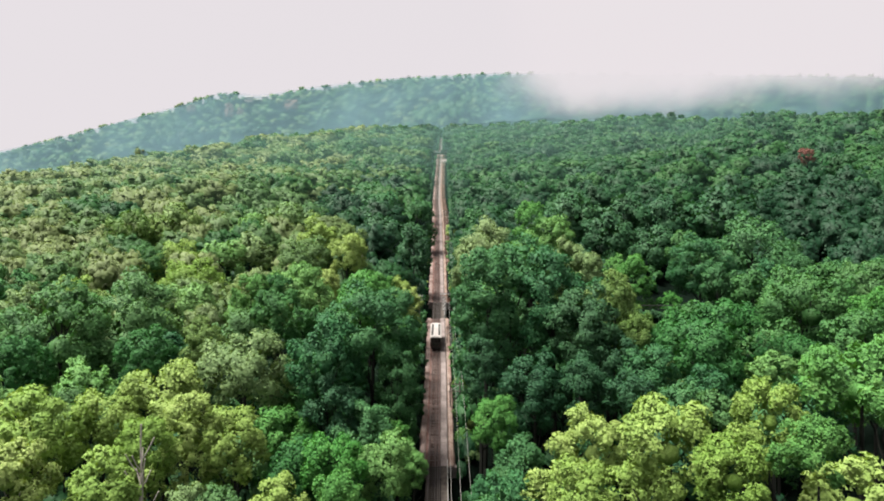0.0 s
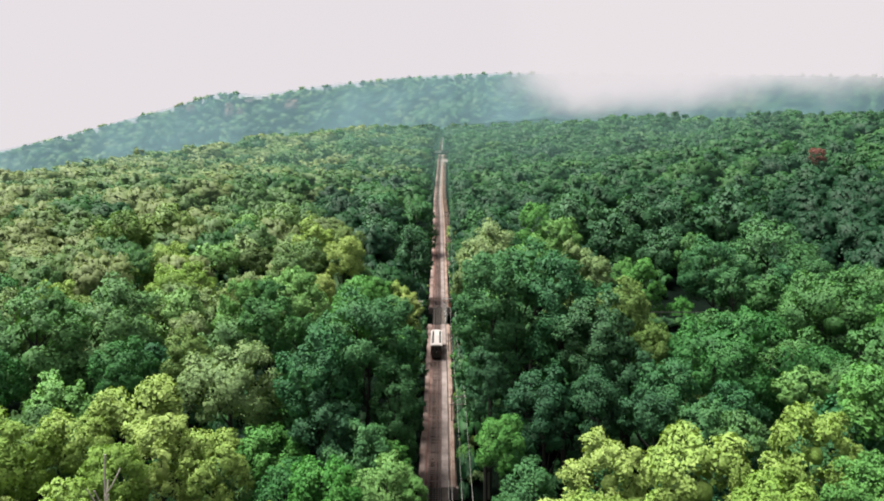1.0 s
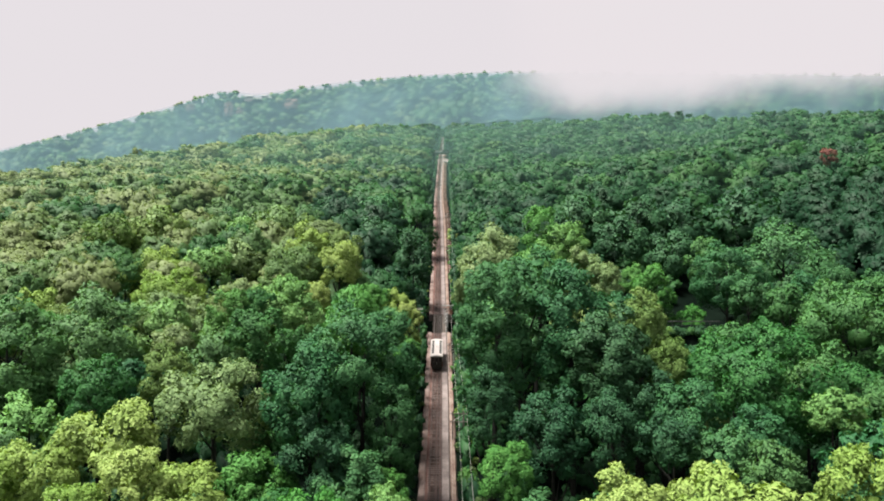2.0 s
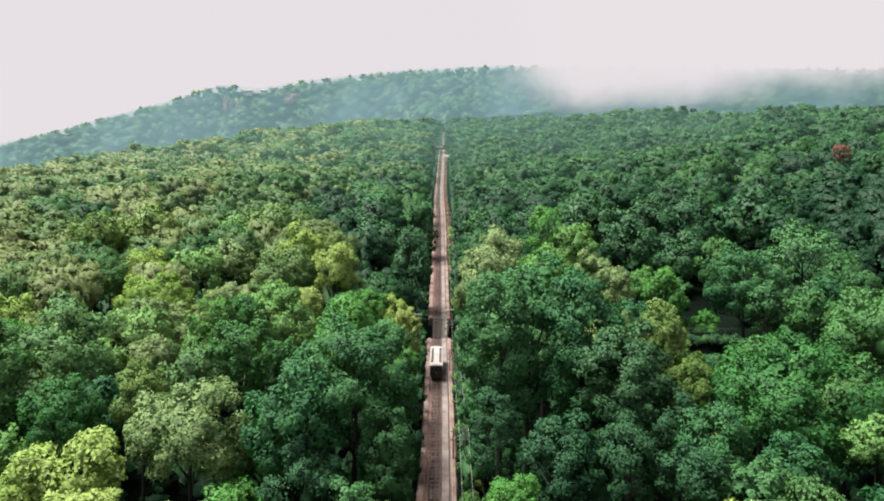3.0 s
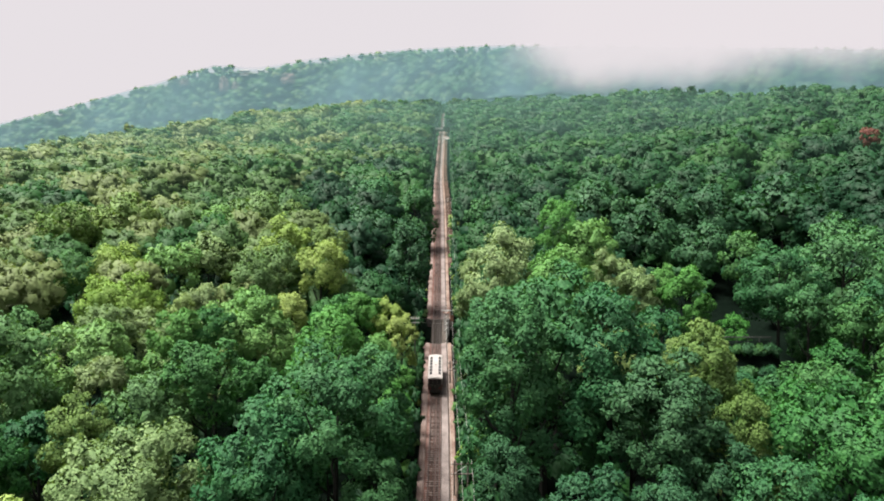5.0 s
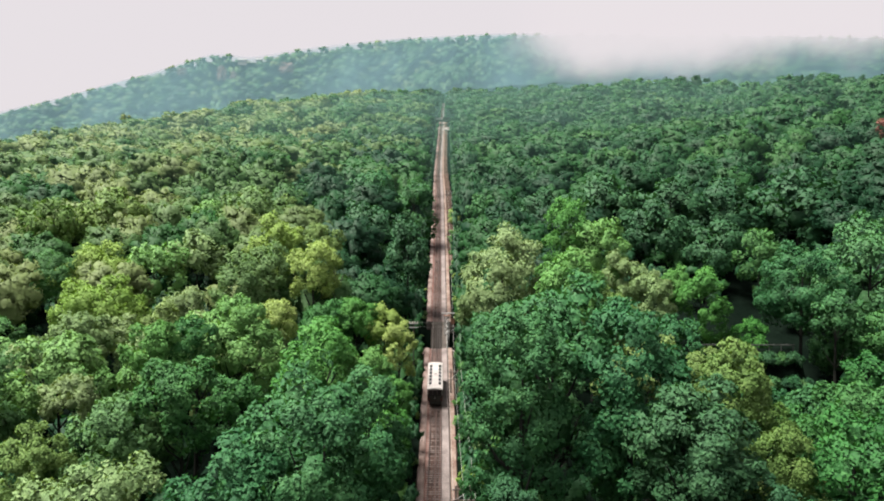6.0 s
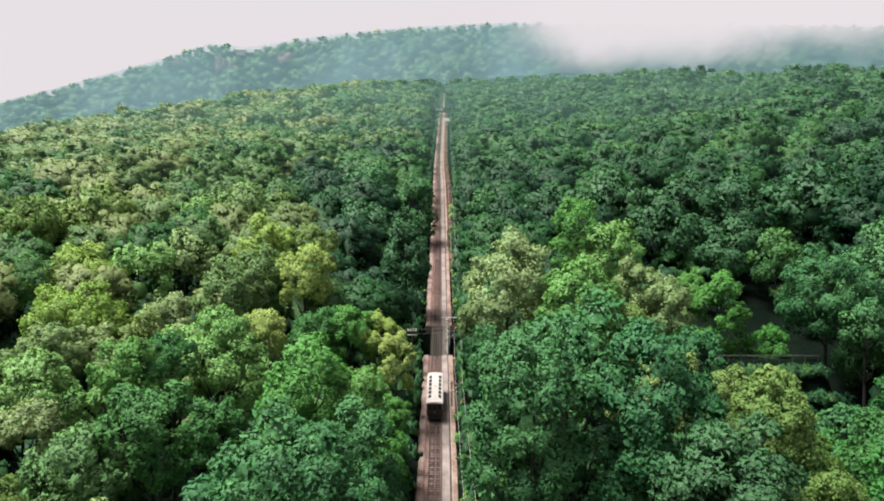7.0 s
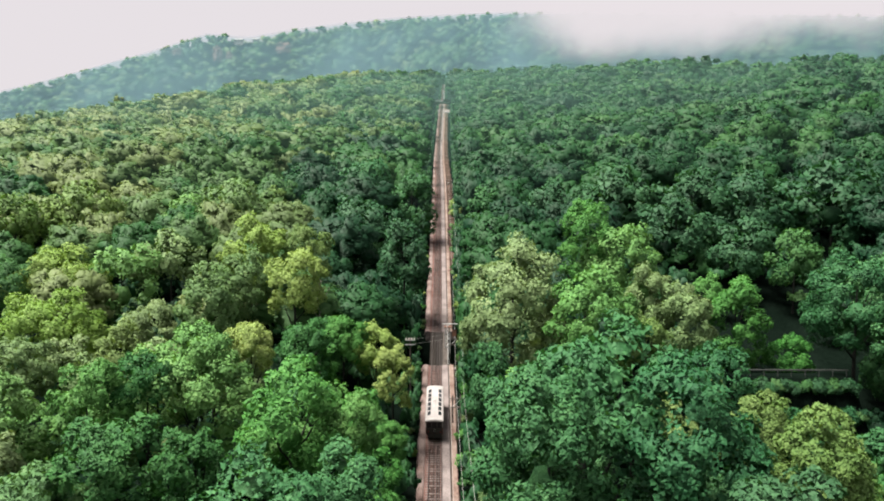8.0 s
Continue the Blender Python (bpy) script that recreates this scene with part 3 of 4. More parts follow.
OILY = rough("oil_stained_ballast", (0.022, 0.016, 0.014), (0.085, 0.05, 0.043), 0.22, 5.0, 0.9, 0.8, 0.05)
STEEL = rough("rail_steel", (0.035, 0.03, 0.028), (0.09, 0.08, 0.075), 1.5, 20.0, 0.45, 0.1, 0.005, 0.6)
TIMBER = rough("weathered_timber", (0.11, 0.085, 0.08), (0.22, 0.185, 0.175), 0.9, 9.0, 0.9, 0.3, 0.01)
TAR_TIMBER = rough("dark_timber", (0.035, 0.03, 0.028), (0.10, 0.085, 0.075), 0.9, 9.0, 0.85, 0.3, 0.01)
RUST = rough("rusty_steel", (0.10, 0.045, 0.03), (0.24, 0.12, 0.08), 1.2, 12.0, 0.7, 0.2, 0.01, 0.3)
WIRE = rough("bright_wire", (0.30, 0.295, 0.285), (0.42, 0.41, 0.40), 1.0, 8.0, 0.5, 0.0)
GALV = rough("galvanised_steel", (0.42, 0.42, 0.42), (0.62, 0.62, 0.61), 1.2, 12.0, 0.6, 0.05, 0.01, 0.2)
SPANS = [(-150.0, 97.0), (109.0, 187.0), (202.0, 960.0)]


def line(y):
    return float(rail_x(y)), float(rail_z(y))


def ribbon(name, y0, y1, step, section, material, wobble=(0, 0), seed=0):
    """A strip along the line; section: rows of (sideways, up) from left to right; wobble: unevenness of the outer edges."""
    ys = np.arange(y0, y1 + step * 0.5, step)
    v, k = [], len(section)
    for y in ys:
        x, z = line(y)
        for j, (a, b) in enumerate(section):
            e = noise.noise((y * 0.13, seed + (0 if j < k / 2 else 9), 0.5)) + 0.6 * noise.noise((y * 0.5, seed + 3 + j, 1.5))
            side = wobble[0] if j == 0 else wobble[1] if j == k - 1 else 0
            v.append((x + a + e * side, y, z + b + (0.12 * e if side > 0.2 else 0)))
    f = [(i * k + j, i * k + j + 1, (i + 1) * k + j + 1, (i + 1) * k + j) for i in range(len(ys) - 1) for j in range(k - 1)]
    return mesh_of(name, v, f, material)


def along(points, radius, material, name, sides=6):
    """A thin tube through points."""
    bm = bmesh.new()
    limb(bm, points, [radius] * len(points), sides)
    me = bpy.data.meshes.new(name)
    bm.to_mesh(me)
    bm.free()
    me.materials.append(material)
    return me


def block(bm, x0, x1, y0, y1, z0, z1, bevel=0.0):
    got = bmesh.ops.create_cube(bm, size=1, matrix=Matrix.Translation(((x0 + x1) / 2, (y0 + y1) / 2, (z0 + z1) / 2)) @ Matrix.Diagonal((x1 - x0, y1 - y0, z1 - z0, 1)))
    if bevel:
        edges = list({e for v in got["verts"] for e in v.link_edges})
        bmesh.ops.bevel(bm, geom=edges, offset=bevel, segments=2, affect="EDGES")


def blocks(name, material, *boxes, bevel=0.0):
    bm = bmesh.new()
    for b in boxes:
        block(bm, *b, bevel=bevel)
    me = bpy.data.meshes.new(name)
    bm.to_mesh(me)
    bm.free()
    me.materials.append(material)
    return me


for i, (y0, y1) in enumerate(SPANS):
    step = 1.0 if y1 < 300 else 2.0
    bed = new("railway_bed", ribbon("railway_bed", y0, y1, step, [(-2.05, -0.9), (-1.9, 0.0), (0.62, 0.0), (0.68, -0.9)], BALLAST, (0.25, 0), i))
    tagged(bed, "brown stony ballast under the rails, stained in patches", "railway bed", kind="structure")
    for k, (a, b) in enumerate(((-1.2, -0.42), (-0.15, 0.2))):
        stain = new("ballast_stain", ribbon("ballast_stain", y0, y1, step, [(a, 0.012), ((a + b) / 2, 0.02), (b, 0.012)], OILY, (0.16, 0.16), 60 + 7 * i + k))
        tagged(stain, "dark oil-stained ballast between the rails", "railway bed", kind="structure")
    if y0 > 200:
        strip = new("bank_upper", ribbon("bank_upper", 240, 690, 2.0, [(2.6, -0.3), (2.9, 0.12), (4.8, 0.14), (6.2, -0.9)], SHADED_EARTH, (0, 0.9), 50))
        tagged(strip, "bare brown earth and stones beside the upper line", "bank", kind="structure")
    bank = new("bank_left", ribbon("bank_left", y0, y1, step, [(-3.2, -0.9), (-2.9, 0.2), (-2.15, 0.2), (-1.85, -0.05), (-1.8, -0.9)], GRAVEL, (0.6, 0), 20 + i))
    tagged(bank, "pale pinkish gravel bank beside the ballast", "bank", kind="structure")
    path = new("trackside_path", ribbon("trackside_path", y0, y1, step, [(0.6, -0.9), (0.62, 0.12), (1.74, 0.12), (1.78, -0.9)], CONCRETE))
    tagged(path, "pale pinkish concrete strip running beside the track", "path", kind="structure")
    right = new("bank_right", ribbon("bank_right", y0, y1, step, [(1.76, -0.9), (1.86, 0.02), (2.1, 0.2), (2.8, 0.16), (3.3, -0.9)], EARTH, (0, 0.35), 40 + i))
    tagged(right, "bare reddish earth bank with tufts along its edge", "bank", kind="structure")

track = tagged(new("railway_track"), "steel rails on worn timber sleepers climbing the slope", "railway track")
RAILS = (-1.35, -0.25, 0.15, 0.5)
for a in RAILS:
    ys = np.concatenate([np.arange(-150, 260, 4.0), np.arange(260, 961, 10.0)])
    v, f = [], []
    for y in ys:
        x, z = line(y)
        v += [(x + a - 0.05, y, z + 0.12), (x + a - 0.05, y, z + 0.28), (x + a + 0.05, y, z + 0.28), (x + a + 0.05, y, z + 0.12)]
    for i in range(len(ys) - 1):
        f += [(i * 4 + j, i * 4 + (j + 1) % 4, i * 4 + 4 + (j + 1) % 4, i * 4 + 4 + j) for j in range(4)]
    part("rail", mesh_of("rail", v, f, STEEL), track)
for a in (-0.7, -0.52):
    part("haulage_rope", along([(line(y)[0] + a, y, line(y)[1] + 0.3) for y in np.arange(-150, 961, 8.0)], 0.022, STEEL, "haulage_rope"), track, "dark steel haulage rope")
part("pipe", along([(line(y)[0] + 1.85, y, line(y)[1] + 0.22) for y in np.arange(110, 187, 4.0)], 0.075, TAR_TIMBER, "pipe"), track, "black pipe along the path")
part("pipe", along([(line(y)[0] + 1.85, y, line(y)[1] + 0.22) for y in np.arange(202, 420, 6.0)], 0.075, TAR_TIMBER, "pipe"), track, "black pipe along the path")

# steel bridges over the two dips
for y0, y1 in UNDERPASSES:
    bridge = tagged(new("railway_bridge"), "dark riveted girder bridge carrying the track over a dip", "bridge")
    (xa, za), (xb, zb) = line(y0), line(y1)
    slope = math.degrees(math.atan2(zb - za, y1 - y0))
    length = math.hypot(y1 - y0, zb - za)
    bridge.matrix_basis = pose(xa, y0, za, slope, 0, 0)
    for a in (-1.4, 0.35):
        part("girder", blocks("girder", TAR_TIMBER, (a - 0.18, a + 0.18, -0.8, length + 0.8, -0.08, 0.0), (a - 0.03, a + 0.03, -0.8, length + 0.8, -1.2, -0.08), (a - 0.18, a + 0.18, -0.8, length + 0.8, -1.28, -1.2)), bridge)
    for k in range(int(length / 2.5) + 1):
        part("cross_brace", blocks("cross_brace", TAR_TIMBER, (-1.35, 0.3, k * 2.5 - 0.06, k * 2.5 + 0.06, -0.9, -0.75)), bridge)
    for k in (-0.9, length + 0.3):
        part("abutment", blocks("abutment", CONCRETE, (-3.0, 3.3, k - 0.3, k + 0.5, -7.0, -0.12), bevel=0.05), bridge, "stained concrete abutment")
    part("walkway", blocks("walkway", TAR_TIMBER, (0.68, 1.74, -0.6, length + 0.6, -0.1, 0.06)), bridge, "dark timber walkway")
    for zz in (0.55, 1.05):
        part("handrail", along([(1.74, -0.5, zz), (1.74, length / 2, zz), (1.74, length + 0.5, zz)], 0.03, GALV, "handrail"), bridge, "thin grey handrail")
    for k in range(int(length / 2.4) + 1):
        part("handrail_post", blocks("handrail_post", GALV, (1.71, 1.77, k * 2.4 - 0.03, k * 2.4 + 0.03, 0.06, 1.08)), bridge)


# ---- dead trees ----
DEAD_WOOD = rough("bleached_dead_wood", (0.22, 0.20, 0.18), (0.38, 0.35, 0.32), 0.8, 9.0)


def dead_tree(x, y, top, seed):
    """A bare bleached snag with forked limbs."""
    r = random.Random(seed)
    base = float(land(x, y)) - 0.3
    h = top - base
    ob = tagged(new("dead_tree"), "bare bleached dead tree with forked limbs among the crowns", "tree", "dead trees")
    ob.location = (x, y, base)
    part("trunk", along([(0, 0, 0), (0.1, 0, h * 0.5), (0.25, 0.1, h * 0.8)], 0.2, DEAD_WOOD, "trunk", 7), ob)
    part("spire", along([(0.25, 0.1, h * 0.8), (0.1, 0.2, h * 0.92), (0.2, 0.1, h)], 0.09, DEAD_WOOD, "spire", 6), ob)
    for i in range(9):
        a, z = i * 2.4 + r.uniform(-0.5, 0.5), h * r.uniform(0.62, 0.86)
        o = r.uniform(0.8, 1.9)
        c, k = math.cos(a), math.sin(a)
        part("limb", along([(0.2, 0.05, z), (0.2 + c * o * 0.5, k * o * 0.5, z + o * 0.7), (0.2 + c * o, k * o, z + o * 1.7)], 0.06, DEAD_WOOD, "limb", 5), ob)


dead_tree(-31.0, 67.5, 18.2, 3)
dead_tree(-21.0, 172, 35.5, 5)
dead_tree(-46, 70, 12.6, 8)


# ---- the funicular car ----
CREAM = rough("cream_paint", (0.27, 0.245, 0.24), (0.36, 0.335, 0.325), 0.6, 8, 0.45, 0.05)
MAROON = rough("maroon_paint", (0.07, 0.012, 0.010), (0.14, 0.024, 0.02), 0.8, 8, 0.4, 0.05)
BLACK = rough("black_paint", (0.012, 0.012, 0.012), (0.035, 0.033, 0.03), 0.9, 9, 0.5, 0.1)
GLASS, gp = shader("dark_glazing")[::3]
gp.inputs["Base Color"].default_value = (0.012, 0.015, 0.017, 1)
gp.inputs["Roughness"].default_value = 0.08
LAMP, lp = shader("lamp_glass")[::3]
lp.inputs["Base Color"].default_value = (0.75, 0.72, 0.66, 1)
lp.inputs["Roughness"].default_value = 0.15
REDGLASS, rp = shader("red_lamp_glass")[::3]
rp.inputs["Base Color"].default_value = (0.5, 0.02, 0.015, 1)
rp.inputs["Roughness"].default_value = 0.2


def funicular_car():
    car = tagged(new("funicular_car"), "cream-roofed maroon funicular car with roof skylights, on the track", "railway car")
    L, W = 10.4, 1.32
    part("underframe", blocks("underframe", BLACK, (-0.95, 0.95, 0.3, L - 0.3, 0.45, 0.8), (-1.1, 1.1, -0.12, 0.25, 0.35, 0.95), (-1.1, 1.1, L - 0.25, L + 0.1, 0.35, 0.95), bevel=0.03), car)
    for y in (1.6, 3.2, L - 3.2, L - 1.6):
        for a in (-0.75, 0.75):
            bm = bmesh.new()
            bmesh.ops.create_cone(bm, cap_ends=True, segments=20, radius1=0.32, radius2=0.32, depth=0.12, matrix=pose(a - 0.05, y, 0.45, 0, 90, 0))
            bmesh.ops.create_cone(bm, cap_ends=True, segments=20, radius1=0.36, radius2=0.36, depth=0.03, matrix=pose(a + (0.03 if a < 0 else -0.13), y, 0.45, 0, 90, 0))
            me = bpy.data.meshes.new("wheel")
            bm.to_mesh(me)
            bm.free()
            me.materials.append(STEEL)
            part("wheel", me, car)
    part("lower_body", blocks("lower_body", MAROON, (-W, W, 0.0, L, 0.8, 1.85), bevel=0.06), car, "maroon painted lower panels")
    # window posts and glass, side by side
    n = 7
    for a in (-1, 1):
        x0, x1 = (-W, -W + 0.09) if a < 0 else (W - 0.09, W)
        for k in range(n + 1):
            y = 0.08 + k * (L - 0.16) / n
            part("window_post", blocks("window_post", CREAM, (x0, x1, y - 0.08, y + 0.08, 1.85, 2.95)), car)
        for k in range(n):
            ya, yb = 0.08 + k * (L - 0.16) / n + 0.08, 0.08 + (k + 1) * (L - 0.16) / n - 0.08
            part("side_window", blocks("side_window", GLASS, (x0 + 0.02, x1 - 0.02, ya, yb, 1.85, 2.9)), car)
    for y0, y1 in ((0.0, 0.09), (L - 0.09, L)):
        for a in (-1.16, -0.42, 0.42, 1.16):
            part("end_post", blocks("end_post", BLACK, (a - 0.06, a + 0.06, y0, y1, 1.85, 2.95)), car)
        for a, b in ((-1.1, -0.48), (-0.36, 0.36), (0.48, 1.1)):
            part("end_window", blocks("end_window", GLASS, (a, b, y0 + 0.02, y1 - 0.02, 1.87, 2.88)), car)
    # the end's black paint also carries the shade on this face
    part("front_panel", blocks("front_panel", BLACK, (-1.2, 1.2, -0.06, -0.002, 1.0, 1.8), bevel=0.02), car, "black end panel")
    part("headlamp", along([(0, -0.16, 1.55), (0, -0.05, 1.55)], 0.15, LAMP, "headlamp", 14), car, "round clear headlamp")
    for a in (-0.95, 0.95):
        part("marker_lamp", along([(a, -0.14, 1.3), (a, -0.05, 1.3)], 0.1, REDGLASS, "marker_lamp", 12), car, "red marker lamp")
    part("window_rail", blocks("window_rail", BLACK, (-W - 0.012, W + 0.012, -0.012, L + 0.012, 1.8, 1.88)), car)
    # cambered roof with openings for skylights
    bm = bmesh.new()
    prof = [(-1.4, 2.92), (-1.42, 3.0), (-1.3, 3.12), (-0.8, 3.25), (0, 3.31), (0.8, 3.25), (1.3, 3.12), (1.42, 3.0), (1.4, 2.92)]
    rows = [[bm.verts.new((x * k, y, 2.92 + (z - 2.92) * h)) for x, z in prof] for y, k, h in ((-0.28, 0.93, 0.35), (-0.2, 0.985, 0.8), (0.1, 1, 1), (L - 0.1, 1, 1), (L + 0.2, 0.985, 0.8), (L + 0.28, 0.93, 0.35))]
    for p, q in zip(rows, rows[1:]):
        for j in range(len(prof)):
            bm.faces.new((p[j], p[(j + 1) % len(prof)], q[(j + 1) % len(prof)], q[j]))
    bm.faces.new(rows[0])
    bm.faces.new(rows[-1])
    bmesh.ops.recalc_face_normals(bm, faces=bm.faces)
    me = bpy.data.meshes.new("roof")
    bm.to_mesh(me)
    bm.free()
    me.materials.append(CREAM)
    roof = part("roof", me, car, "cream painted cambered roof")
    for a in (-1, 1):
        for k in range(6):
            y = 1.05 + k * 1.4
            tilt = 14 * a
            m = pose(a * 0.83, y + 0.55, 3.25, 0, tilt, 0)
            part("skylight", blocks("skylight", GLASS, (-0.24, 0.24, -0.52, 0.52, 0.0, 0.03)), roof, "dark tinted roof skylight", m)
    part("roof_hatch", blocks("roof_hatch", CREAM, (-0.28, 0.28, 5.2, 6.0, 3.3, 3.38), bevel=0.02), roof)
    return car


STAND = 162.0
fun = funicular_car()
fun.matrix_basis = pose(line(STAND)[0] - 0.6, STAND, line(STAND)[1] + 0.16, math.degrees(math.atan2(line(STAND + 11)[1] - line(STAND)[1], 11)), 0, 0) @ Matrix.Diagonal((1, 1, 1.14, 1))


# ---- poles and wires ----
def h_frame(y, a, b, height):
    """Two timber posts with steel crossarms and insulators."""
    x, _ = line(y)
    base = float(land(x + a, y)) - 0.4
    ob = tagged(new("utility_pole"), "weathered timber H-frame with crossarms and insulators beside the track", "utility pole", "line poles")
    ob.location = (x, y, base)
    for k in (a, b):
        part("post", along([(k, 0, 0), (k, 0, height * 0.5), (k, 0, height + 0.4)], 0.13, TIMBER, "post", 8), ob)
    for z in (height - 0.1, height - 1.5):
        part("crossarm", blocks("crossarm", TIMBER, (a - 0.5, b + 0.7, -0.2, -0.1, z - 0.08, z + 0.08)), ob)
    part("brace", along([(a, -0.14, height - 1.4), (b, -0.14, height - 0.2)], 0.035, GALV, "brace"), ob)
    for k in (a - 0.4, (a + b) / 2, b + 0.55):
        part("insulator", along([(k, -0.15, height - 0.02), (k, -0.15, height + 0.12), (k, -0.15, height + 0.2)], 0.06, GALV, "insulator", 8), ob, "pale ceramic insulator")
    return base + height + 0.2


tops = {}
for y, a, b, h in ((62, 2.6, 4.4, 5.0), (131, 2.5, 4.4, 5.2), (167, 2.3, 3.6, 4.6), (198, 2.3, 4.3, 6.5), (262, 2.6, 4.2, 5.2), (330, 2.8, 4.4, 5.4)):
    tops[y] = (a, b, h_frame(y, a, b, h))


def wire(p, q, sag, name="overhead_wire", radius=0.017):
    p, q = Vector(p), Vector(q)
    pts = [p.lerp(q, i / 14) - Vector((0, 0, sag * 4 * (i / 14) * (1 - i / 14))) for i in range(15)]
    tagged(new(name, along(pts, radius, WIRE, name, 5)), "thin pale overhead wire strung between the poles", "wire", "wires beside the line")


for y0, y1 in zip(list(tops)[:-1], list(tops)[1:]):
    (a0, b0, z0), (a1, b1, z1) = tops[y0], tops[y1]
    for k0, k1 in ((a0 - 0.4, a1 - 0.4), ((a0 + b0) / 2, (a1 + b1) / 2), (b0 + 0.55, b1 + 0.55)):
        wire((line(y0)[0] + k0, y0 - 0.15, z0), (line(y1)[0] + k1, y1 - 0.15, z1), 0.6)

# lattice mast by the upper bridge, and the insulator pole across the line
mast = tagged(new("lattice_mast"), "grey lattice steel mast standing by the bridge", "mast")
mx, mz = line(195)
mast.location = (mx, 195, mz - 0.3)
for a in (1.3, 2.25):
    for b in (-0.5, 0.5):
        part("leg", blocks("leg", GALV, (a - 0.08, a + 0.08, b - 0.08, b + 0.08, -1.0, 4.4)), mast)
for k in range(5):
    z = 0.2 + k * 1.0
    for b in (-0.5, 0.5):
        part("brace", along([(1.3, b, z), (2.25, b, z + 0.95)], 0.055, GALV, "brace"), mast)
part("platform", blocks("platform", RUST, (1.1, 2.5, -0.7, 0.7, 4.4, 4.5)), mast, "rusty grating platform")
part("crossarm", blocks("crossarm", GALV, (0.6, 3.9, -0.09, 0.09, 4.9, 5.1)), mast)
part("sign_panel", blocks("sign_panel", RUST, (2.7, 3.5, -0.72, -0.66, 2.6, 3.9)), mast, "reddish metal panel")

px = line(178)[0] - 5.0
pz = float(land(px, 178))
pole = tagged(new("utility_pole"), "dark timber pole with a pale insulator crossarm among the trees", "utility pole")
pole.location = (px, 178, pz - 0.3)
part("post", along([(0, 0, 0), (0, 0, 5), (0, 0, 9.6)], 0.13, TAR_TIMBER, "post", 8), pole)
for z in (8.4, 9.2):
    part("crossarm", blocks("crossarm", GALV, (-0.9, 0.9, -0.2, -0.1, z - 0.07, z + 0.07)), pole)
for a in (-0.75, -0.25, 0.25, 0.75):
    part("insulator", along([(a, -0.15, 9.25), (a, -0.15, 9.45), (a, -0.15, 9.6)], 0.09, LAMP, "insulator", 8), pole, "white ceramic insulator")
for z in (9.5, 8.6):
    wire((px + 0.75, 177.8, pz + z - 0.3), (mx + 0.8, 195, mz + z - 7.0), 0.12)

# the overbridge near the top of the straight
WALL_WHITE = rough("white_paint", (0.45, 0.44, 0.43), (0.58, 0.57, 0.56), 0.4, 5)
bx, bz = line(672)
over = tagged(new("overbridge"), "small dark footbridge with white railings crossing the track", "bridge")
over.location = (bx, 672, bz)
part("deck", blocks("deck", TAR_TIMBER, (-6.5, 7.5, -3.0, 3.0, 3.4, 4.4), bevel=0.05), over)
for y in (-3.2, 3.0):
    for z in (4.5, 5.6):
        part("railing", blocks("railing", WALL_WHITE, (-6.5, 0.6, y, y + 0.2, z, z + 0.55)), over, "white painted railing board")
    for k in range(4):
        part("railing_post", blocks("railing_post", WALL_WHITE, (-6.5 + k * 2.3, -6.3 + k * 2.3, y, y + 0.2, 4.4, 6.2)), over)
part("shelter", blocks("shelter", TAR_TIMBER, (1.0, 7.2, -2.6, 2.6, 4.4, 6.4), (0.6, 7.6, -3.0, 3.0, 6.4, 6.7), bevel=0.05), over, "dark timber shelter on the deck")
for a in (-6.2, 6.4):
    part("pier", blocks("pier", TAR_TIMBER, (a, a + 0.9, -2.8, 2.8, -3.0, 3.4)), over, "dark timber pier")
# upright added in place of the pale track that shows beyond
part("mast", blocks("mast", WALL_WHITE, (0.9, 2.3, 3.4, 4.6, 4.4, 13.5), bevel=0.05), over, "added white upright standing in for the pale track beyond the deck")
lx, lz = line(648)
landing = tagged(new("landing"), "pale pinkish concrete landing across the upper line", "platform")
landing.matrix_basis = pose(lx, 648, lz, math.degrees(math.atan2(line(658)[1] - line(638)[1], 20)))
part("slab", blocks("slab", CONCRETE, (1.8, 7.4, -8, 8, -1.2, 0.45), (-4.2, -1.9, -8, 8, -1.2, 0.45), bevel=0.05), landing)
part("kerb", blocks("kerb", WALL_WHITE, (1.6, 7.4, -8.4, -8.05, -0.6, 0.6), bevel=0.03), landing, "white painted kerb")

# lane through the dark hollow, with its guard rail
gx, gy = 58.4, 162.0
RAIL_GREY = rough("dull_grey_steel", (0.045, 0.05, 0.047), (0.085, 0.09, 0.086), 1.2, 12.0, 0.7, 0.05, 0.01)
guard = tagged(new("guard_rail"), "grey steel guard rail along a shaded lane", "guard rail")
guard.location = (gx, gy, float(land(gx, gy)))
LANE = 22.7 - float(land(gx, gy)) - 1.2  # the lane's bank, its height fitted to the camera's view
bank_v = [(x, y, z) for x in (-14.4, -9.8, -5.2, -0.7, 3.8) for y, z in ((-9.0, -4.0), (-4.6, LANE * 0.5 - 1.2), (-0.5, LANE - 0.1), (0.1, LANE), (2.0, LANE), (2.4, -4.0))]
bank_f = [(6 * i + j, 6 * i + 6 + j, 6 * i + 7 + j, 6 * i + 1 + j) for i in range(4) for j in range(5)] + [(5, 4, 3, 2, 1, 0), (24, 25, 26, 27, 28, 29)]
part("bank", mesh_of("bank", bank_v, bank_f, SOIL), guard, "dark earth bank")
part("beam", blocks("beam", RAIL_GREY, (-14.0, 3.4, -0.06, 0.06, LANE + 0.9, LANE + 1.12), bevel=0.02), guard)
for k in range(9):
    part("post", blocks("post", RAIL_GREY, (-13.7 + k * 2.1, -13.6 + k * 2.1, 0.06, 0.16, LANE - 0.3, LANE + 1.08)), guard)


